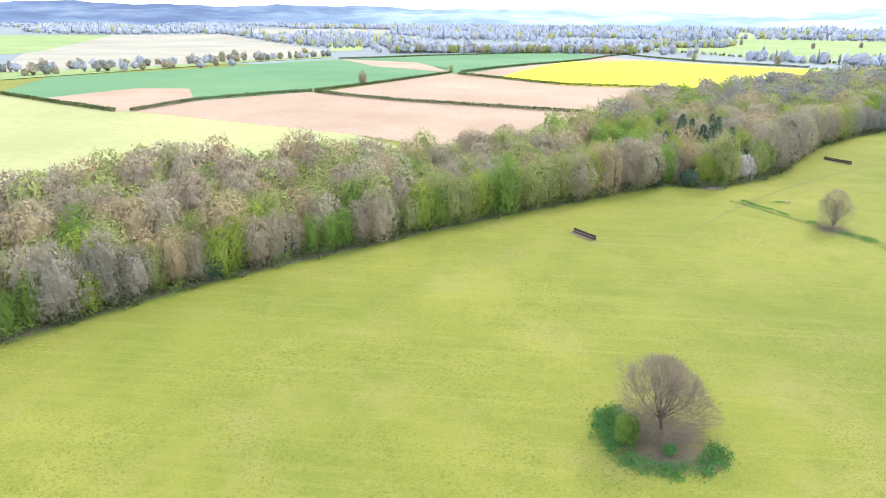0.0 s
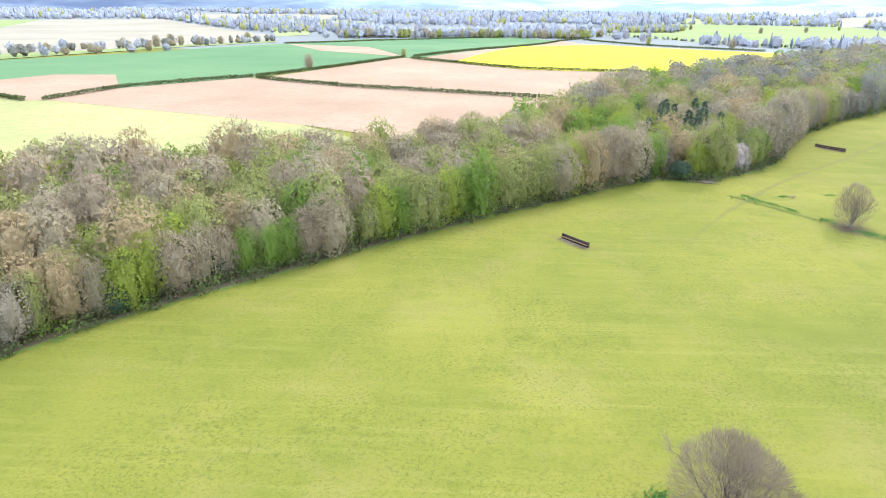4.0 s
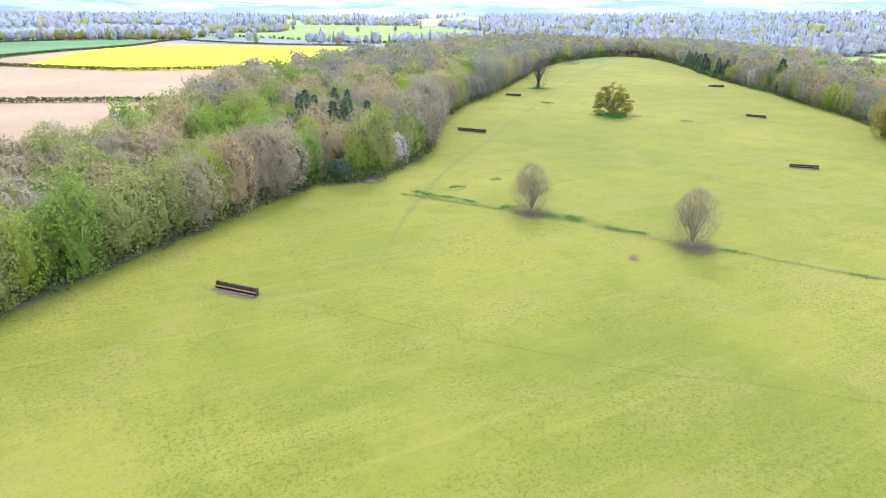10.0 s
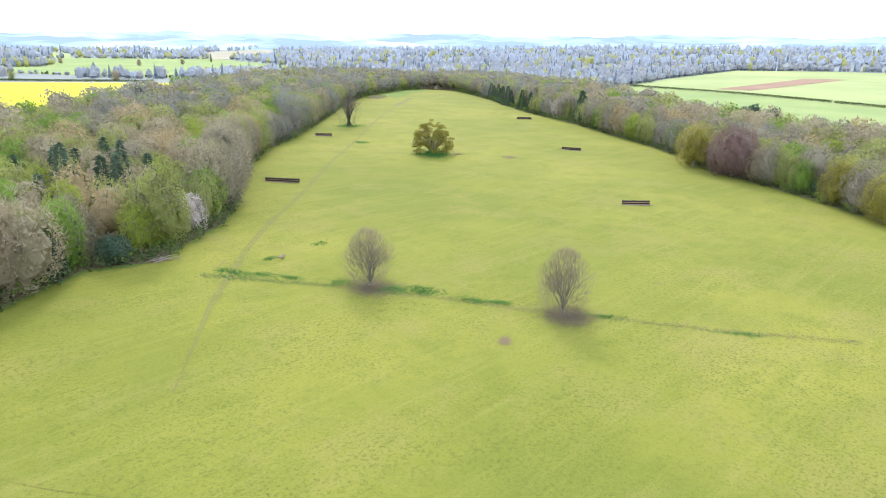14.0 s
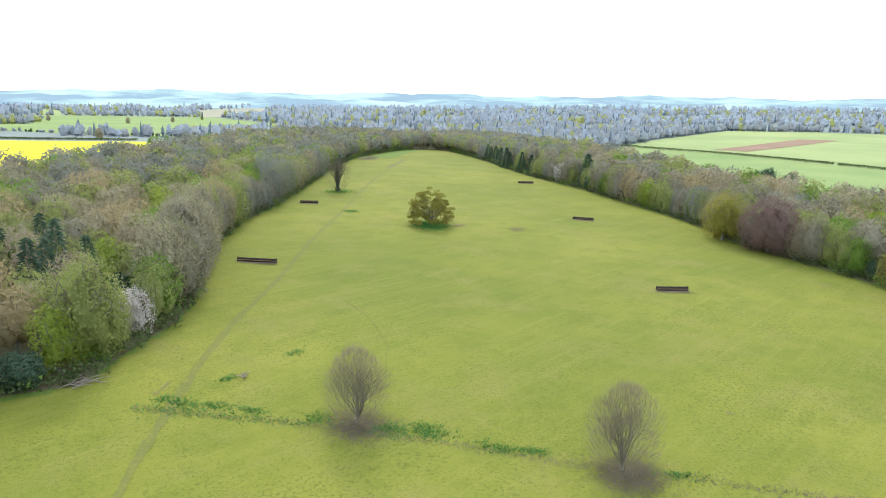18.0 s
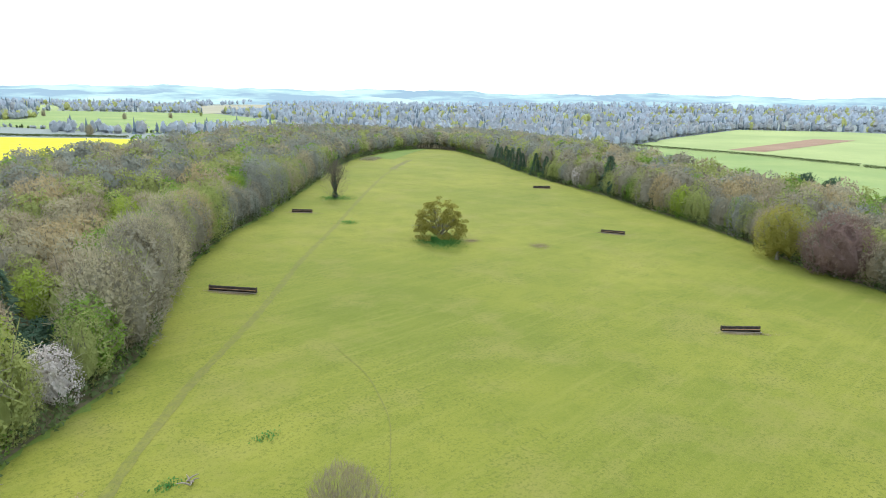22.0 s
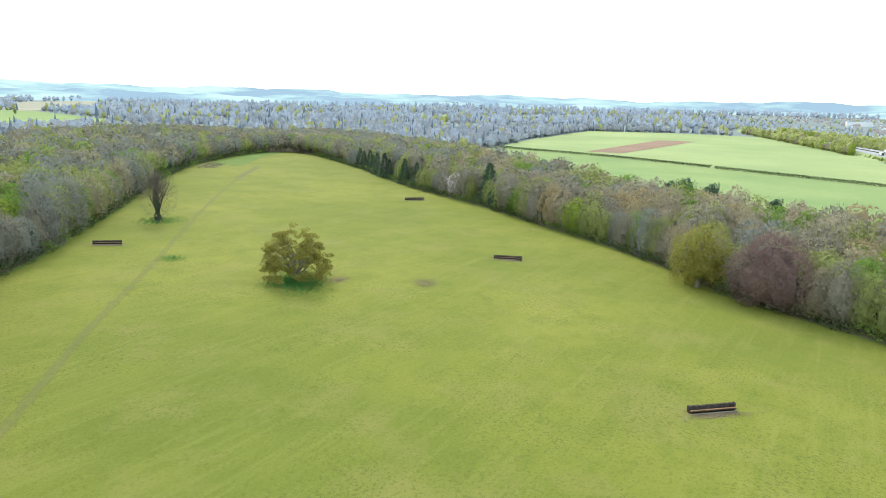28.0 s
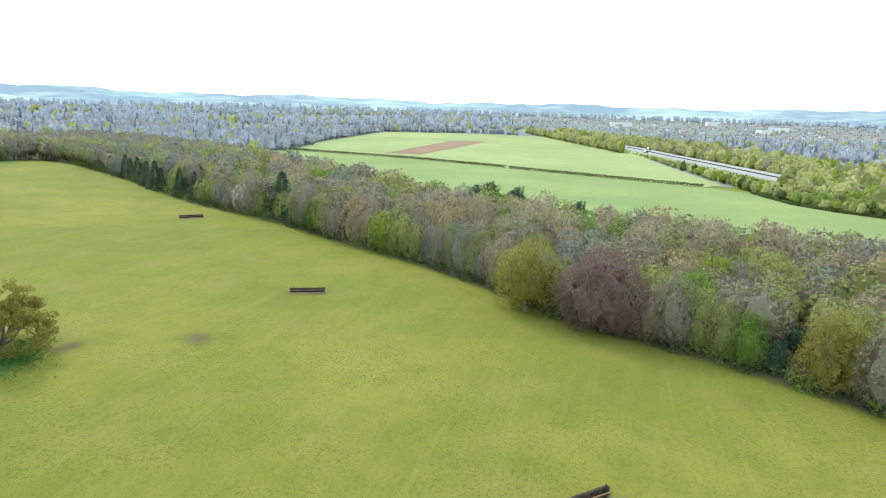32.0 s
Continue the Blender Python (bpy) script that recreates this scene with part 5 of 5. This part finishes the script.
# the wooded plain beyond: dense trees with openings, thinning with distance
FAR_FIELDS = [[(862, 540), (1100, 600), (1514, 660), (1620, 499), (1620, 300), (1281, 165), (700, 60), (544, 0), (400, -70), (300, 0), (469, 333), (650, 500)],
              [(235, 1365), (330, 1200), (430, 960), (640, 1100), (900, 1380), (1018, 1950), (598, 2100)], [(-446, 525), (-358, 632), (-288, 999), (-340, 1180), (-900, 2000), (-1500, 1750), (-745, 900)],
              [(-1000, 2260), (-700, 2800), (-430, 2700), (-470, 2000)], [(-330, 380), (-59, 600), (200, 480), (430, 900), (220, 1200), (0, 1230), (-300, 1000)], WOOD_WEST, WOOD_EAST, WOOD_END, *[p for _, p in FAR_PATCHES],
              offset(ROAD, -60) + offset(ROAD, 175)[::-1]]


def plain_points(lo, hi, step, a0, a1, cut):
    R = hi
    X, Y = np.meshgrid(np.arange(-float(R), R, step), np.arange(-float(R), R, step))
    X, Y = (X + farm_rng.uniform(-0.45, 0.45, X.shape) * step).ravel(), (Y + farm_rng.uniform(-0.45, 0.45, X.shape) * step).ravel()
    r, az = np.hypot(X - 60, Y - 80), np.degrees(np.arctan2(X - 60, Y - 80))
    k = (r > lo) & (r < hi) & (az > a0) & (az < a1)
    X, Y = X[k], Y[k]
    wave = np.sin(X * 0.0041 + 0.7) * np.sin(Y * 0.0057 + 1.1) + 0.6 * np.sin(X * 0.011 + Y * 0.008)
    k = wave > cut
    X, Y = X[k], Y[k]
    for poly in FAR_FIELDS:
        k = ~inside(X, Y, poly)
        X, Y = X[k], Y[k]
    # trees left out round the houses and on their camera side, to show them
    for o in (0, 30, 60, 95):
        near = HOME_XY - np.array([o, -o * 0.12])
        k = ((X[:, None] - near[:, 0]) ** 2 + (Y[:, None] - near[:, 1]) ** 2).min(1) > 22 ** 2
        X, Y = X[k], Y[k]
    return np.stack([X, Y], 1)


# these woods carry their haze in the tree colours
far_trees("distant_woodland", plain_points(700, 1700, 18.5, 16, 122, -0.75), (M_HAZEWOOD, M_HAZEWOOD, M_HAZEBROWN, M_HAZEWOOD, M_HAZEBROWN, M_HAZEWOOD, M_MISTWOOD, M_HAZEWOOD, M_MISTWOOD, M_FARGREEN, M_HAZESPRUCE), "dense bare woodland on the plain beyond the park", 1.25, 8, 0.12)
# trees sized down here so the houses show from the camera
far_trees("distant_woodland", plain_points(1700, 3300, 36, 80, 118, -0.5), (M_MISTWOOD, M_HAZEBROWN, M_MISTWOOD, M_FARGREEN, M_HAZESPRUCE), "low trees between the houses of the town", 0.8, 5, 0.05)
far_trees("distant_woodland", plain_points(1700, 3300, 36, -40, 80, -0.6), (M_MISTWOOD, M_MISTWOOD, M_HAZEBROWN, M_MISTWOOD, M_HAZEWOOD, M_MISTWOOD, M_MISTWOOD, M_FARGREEN, M_HAZESPRUCE), "far woodland reaching to the hills, paled to imitate haze", 1.6, 4, 0.08)
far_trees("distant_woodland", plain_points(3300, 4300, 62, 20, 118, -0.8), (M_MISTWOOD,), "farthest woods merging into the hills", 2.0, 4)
far_trees("distant_woodland", plain_points(1050, 3600, 38, -66, 12, -0.25), (M_HAZEWOOD, M_MISTWOOD, M_HAZEBROWN, M_MISTWOOD), "scattered far copses among the fields", 1.3, 6)

# ---- motorway ----


# deck height set so the road shows from the camera
DECK = 4.5


def build_embankment():
    """A grassy bank added under the motorway, sloping down on both sides, its height fitted to the camera's view."""
    rows = []
    for o, z in ((-11, -0.2), (-3, DECK - 0.1), (40, DECK - 0.1), (50, -0.2)):
        P = np.array(offset(ROAD, o))
        rows.append((P, z))
    n = len(ROAD)
    V = np.concatenate([np.c_[P, height(P[:, 0], P[:, 1]) + z] for P, z in rows])
    F = np.concatenate([np.stack([np.arange(n - 1) + n * k, np.arange(1, n) + n * k, np.arange(1, n) + n * (k + 1), np.arange(n - 1) + n * (k + 1)], 1) for k in range(3)])
    tagged(new("embankment", link_mesh("embankment", V, F, [M_CROP])), "grassy bank added to raise the motorway into the camera's view", "embankment", kind="structure")


def smooth_line(line, step=12.0):
    x, y, d = along(line, step)
    k = np.array([0.25, 0.5, 0.25])
    for _ in range(12):
        x[1:-1], y[1:-1] = np.convolve(x, k, "valid"), np.convolve(y, k, "valid")
    return list(zip(x, y))


ROAD = smooth_line(ROAD)
build_embankment()
for side, o in (("north", -2.5), ("south", 20)):
    A, B = np.array(offset(ROAD, o)), np.array(offset(ROAD, o + 18))
    V = np.concatenate([np.c_[P, height(P[:, 0], P[:, 1]) + DECK + 0.15] for P in (A, B)])
    n = len(A)
    i = np.arange(n - 1)
    me = link_mesh("carriageway", V, np.stack([i, i + 1, i + 1 + n, i + n], 1), [M_ROAD])
    tagged(new("carriageway_" + side, me), "pale concrete motorway carriageway", "road", kind="structure")
bar = offset(ROAD, 17.7)


def barrier(line, lift, label):
    x, y, d = along(line, 12)
    bm = bmesh.new()
    for (x0, y0), (x1, y1) in zip(zip(x[:-1], y[:-1]), zip(x[1:], y[1:])):
        z = float(height((x0 + x1) / 2, (y0 + y1) / 2)) + lift
        L = math.hypot(x1 - x0, y1 - y0)
        bmesh.ops.create_cube(bm, size=1.0, matrix=Matrix.LocRotScale(((x0 + x1) / 2, (y0 + y1) / 2, z), Euler((0, 0, math.atan2(y1 - y0, x1 - x0))), (L, 0.5, 0.8)))
    me = bpy.data.meshes.new("crash_barrier")
    bm.to_mesh(me)
    bm.free()
    me.materials.append(M_POST)
    tagged(new("crash_barrier", me), label, "barrier", kind="structure")


barrier(bar, DECK + 0.5, "dark central barrier between carriageways")


def lorry():
    e = new("lorry")
    for nm, c, s, m in (("trailer", (-1.8, 0, 2.3), (9.5, 2.5, 2.8), M_WHITE), ("cab", (4.4, 0, 1.8), (2.2, 2.4, 2.6), M_POST)):
        bm = bmesh.new()
        bmesh.ops.create_cube(bm, size=1.0, matrix=Matrix.LocRotScale(c, None, s))
        bmesh.ops.bevel(bm, geom=bm.edges[:], offset=0.15, segments=2, affect="EDGES")
        part(nm, bm, m, e)
    for x in (-5, -3.6, 4.2):
        for y in (-1.1, 1.1):
            bm = bmesh.new()
            bmesh.ops.create_cone(bm, cap_ends=True, segments=12, radius1=0.5, radius2=0.5, depth=0.4, matrix=Matrix.LocRotScale((x, y, 0.5), Euler((radians(90), 0, 0)), (1, 1, 1)))
            part("wheel", bm, M_BROOM, e)
    return tagged(e, "white box lorry on the motorway", "lorry", "lorries on the motorway")


LORRY = lorry()
rx, ry, rd = along(offset(ROAD, 5), 1.0)
sx, sy, sd = along(offset(ROAD, 30), 1.0)
spots = [(rx, ry, rd, 540), (rx, ry, rd, 700), (sx, sy, sd, 620), (sx, sy, sd, 790), (rx, ry, rd, 860)]
for n, (ax, ay, ad, k) in enumerate(spots):
    m = pose(ax[k], ay[k], float(height(ax[k], ay[k])) + DECK + 0.17, 0, 0, math.degrees(math.atan2(ad[k, 1], ad[k, 0])))
    if n == 0:
        LORRY.matrix_world = m
    else:
        copy_thing(LORRY, m)

far_trees("roadside_trees", np.r_[line_pts(offset(ROAD, 55)[10:], 5.5, 3), line_pts(offset(ROAD, 64)[10:], 6, 4), line_pts(offset(ROAD, 76)[10:], 7.5, 5), line_pts(offset(ROAD, -16)[10:69], 5, 2), line_pts(offset(ROAD, -14)[106:], 6, 3), line_pts(offset(ROAD, -24)[108:], 7, 3), line_pts(offset(ROAD, 90)[20:], 9, 6), line_pts(offset(ROAD, 110)[30:], 10, 8), line_pts(offset(ROAD, 134)[40:], 11, 10), line_pts(offset(ROAD, 164)[40:], 12, 12)],
          (M_FARGREEN, M_FARGREEN, M_FARGREEN, M_MIXED, M_YELLOWGREEN, M_GREY), "yellow-green leafing trees along the motorway", 1.25, 24)
VERGE = [(1250, 176), (1002, 120), (711, 72), (650, 60), (587, 48), (556, 28), (540, 8), (470, -34), (400, -72), (420, -58), (600, 0), (700, 28), (793, 54), (928, 92), (1041, 124), (1169, 154)]
bush = area_pts(VERGE, 5.2)
gapfromroad = edge_distance(bush[:, 0], bush[:, 1], offset(ROAD, -2))
far_trees("verge_bushes", bush[(gapfromroad > 4) & (gapfromroad < 26)], (M_FARGREEN, M_MIXED, M_MIXED, M_GREEN), "low scrub along the foot of the motorway bank", 0.4, 16)
far_trees("verge_bushes", bush[gapfromroad >= 26], (M_FARGREEN, M_YELLOWGREEN, M_FARGREEN, M_MIXED, M_GREEN, M_HEDGE), "rounded leafing bushes between field and motorway", 0.7, 26)

# ---- town ----
def house(w, d, h, material, label, storeys=2):
    e = new("house")
    bm = bmesh.new()
    bmesh.ops.create_cube(bm, size=1.0, matrix=Matrix.LocRotScale((0, 0, h / 2 - 0.5), None, (w, d, h + 1)))
    part("wall", bm, material, e)
    bm = bmesh.new()
    o, r = 0.4, d * 0.42
    v = [bm.verts.new(c) for c in ((-w / 2 - o, -d / 2 - o, h - 0.2), (w / 2 + o, -d / 2 - o, h - 0.2), (w / 2 + o, d / 2 + o, h - 0.2), (-w / 2 - o, d / 2 + o, h - 0.2), (-w / 2 - o, 0, h + r), (w / 2 + o, 0, h + r))]
    for q in ((0, 1, 5, 4), (2, 3, 4, 5), (1, 2, 5), (3, 0, 4), (3, 2, 1, 0)):
        bm.faces.new([v[i] for i in q])
    roof = part("roof", bm, M_ROOF, e)
    bm = bmesh.new()
    bmesh.ops.create_cube(bm, size=1.0, matrix=Matrix.LocRotScale((w * 0.3, 0, h + r), None, (0.9, 0.7, 2.2)))
    ch = part("chimney", bm, M_ROOF, roof)
    for s in (-1, 1):
        for f in range(storeys):
            for x in (-0.28, 0.28):
                bm = bmesh.new()
                bmesh.ops.create_cube(bm, size=1.0, matrix=Matrix.LocRotScale((x * w, s * d / 2, 1.4 + f * 2.7), None, (1.6, 0.16, 1.3)))
                part("window", bm, M_GLASS, e)
    return tagged(e, label, "house", "houses of the town")


PROTO_HOUSES = [house(10, 7, 5.5, M_WALL, "pale brick house with a clay-tiled roof"), house(14, 8, 5.5, M_WALL, "semi-detached brick house with a tiled roof"), house(9, 8, 5.0, M_WHITE, "white rendered house with a tiled roof")]
for n, (x, y) in enumerate(HOMES):
    m = pose(x, y, float(height(x, y)) + 0.2, 0, 0, town_rng.uniform(0, 180))
    if n < 3:
        PROTO_HOUSES[n].matrix_world = m
    else:
        copy_thing(PROTO_HOUSES[int(town_rng.integers(0, 3))], m)


def hall(x, y, w, d, h, turn, label):
    e = new("warehouse")
    e.matrix_world = pose(x, y, float(height(x, y)) + 0.2, 0, 0, turn)
    bm = bmesh.new()
    bmesh.ops.create_cube(bm, size=1.0, matrix=Matrix.LocRotScale((0, 0, h / 2 - 0.5), None, (w, d, h + 1)))
    part("wall", bm, M_WHITE, e)
    bm = bmesh.new()
    bmesh.ops.create_cube(bm, size=1.0, matrix=Matrix.LocRotScale((0, 0, h + 0.5), None, (w + 1, d + 1, 0.6)))
    part("roof", bm, M_ROAD, e)
    for k in range(int(w // 8)):
        bm = bmesh.new()
        bmesh.ops.create_cube(bm, size=1.0, matrix=Matrix.LocRotScale((-w / 2 + 4 + 8 * k, -d / 2, h * 0.55), None, (5, 0.3, 1.6)))
        part("window", bm, M_GLASS, e)
    tagged(e, label, "warehouse", "large pale buildings of the town")


hall(2560, 160, 70, 30, 14, 100, "long white flat-roofed building in the town")
hall(2900, -180, 50, 24, 16, 95, "white office block in the town")
hall(2500, -330, 60, 30, 15, 80, "pale flat-roofed hall in the town")
hall(2300, -250, 40, 25, 13, 120, "pale flat-roofed hall in the town")


# ---- hills on the skyline ----
def hill_ring(name, radius, tops, base, label):
    """A ridge round the whole horizon; tops: (bearing, height) pairs, smoothed and roughened."""
    az = np.arange(-180, 180.01, 0.75)
    z = np.interp(az, [t[0] for t in tops], [t[1] for t in tops])
    z = z + 7 * np.sin(az * 0.31 + radius) + 5 * np.sin(az * 0.83) + 3 * np.sin(az * 2.1 + 1) + 1.5 * np.sin(az * 5.3)
    rows = []
    for k, (rr, f) in enumerate(((-500, 0.0), (-250, 0.45), (-80, 0.88), (0, 1.0), (150, 0.9))):
        r = radius + rr
        rows.append(np.stack([60 + r * np.sin(np.radians(az)), 80 + r * np.cos(np.radians(az)), base + (z - base) * f], 1))
    V = np.concatenate(rows)
    n = len(az)
    i = np.concatenate([np.arange(n - 1) + n * k for k in range(4)])
    F = np.stack([i, i + 1, i + n + 1, i + n], 1)
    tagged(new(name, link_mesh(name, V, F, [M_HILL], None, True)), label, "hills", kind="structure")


hill_ring("backdrop_hills_far", 4650, [(-180, 120), (-60, 115), (-30, 120), (0, 105), (15, 95), (35, 120), (60, 135), (75, 140), (110, 165), (180, 140)], -20, "downland on the skyline, glowing with painted pale blue haze")
hill_ring("backdrop_hills_near", 3950, [(-180, 60), (-50, 95), (-25, 75), (0, 60), (20, 60), (40, 75), (60, 85), (80, 85), (110, 110), (180, 80)], -20, "foothills below the skyline, glowing with painted pale haze")
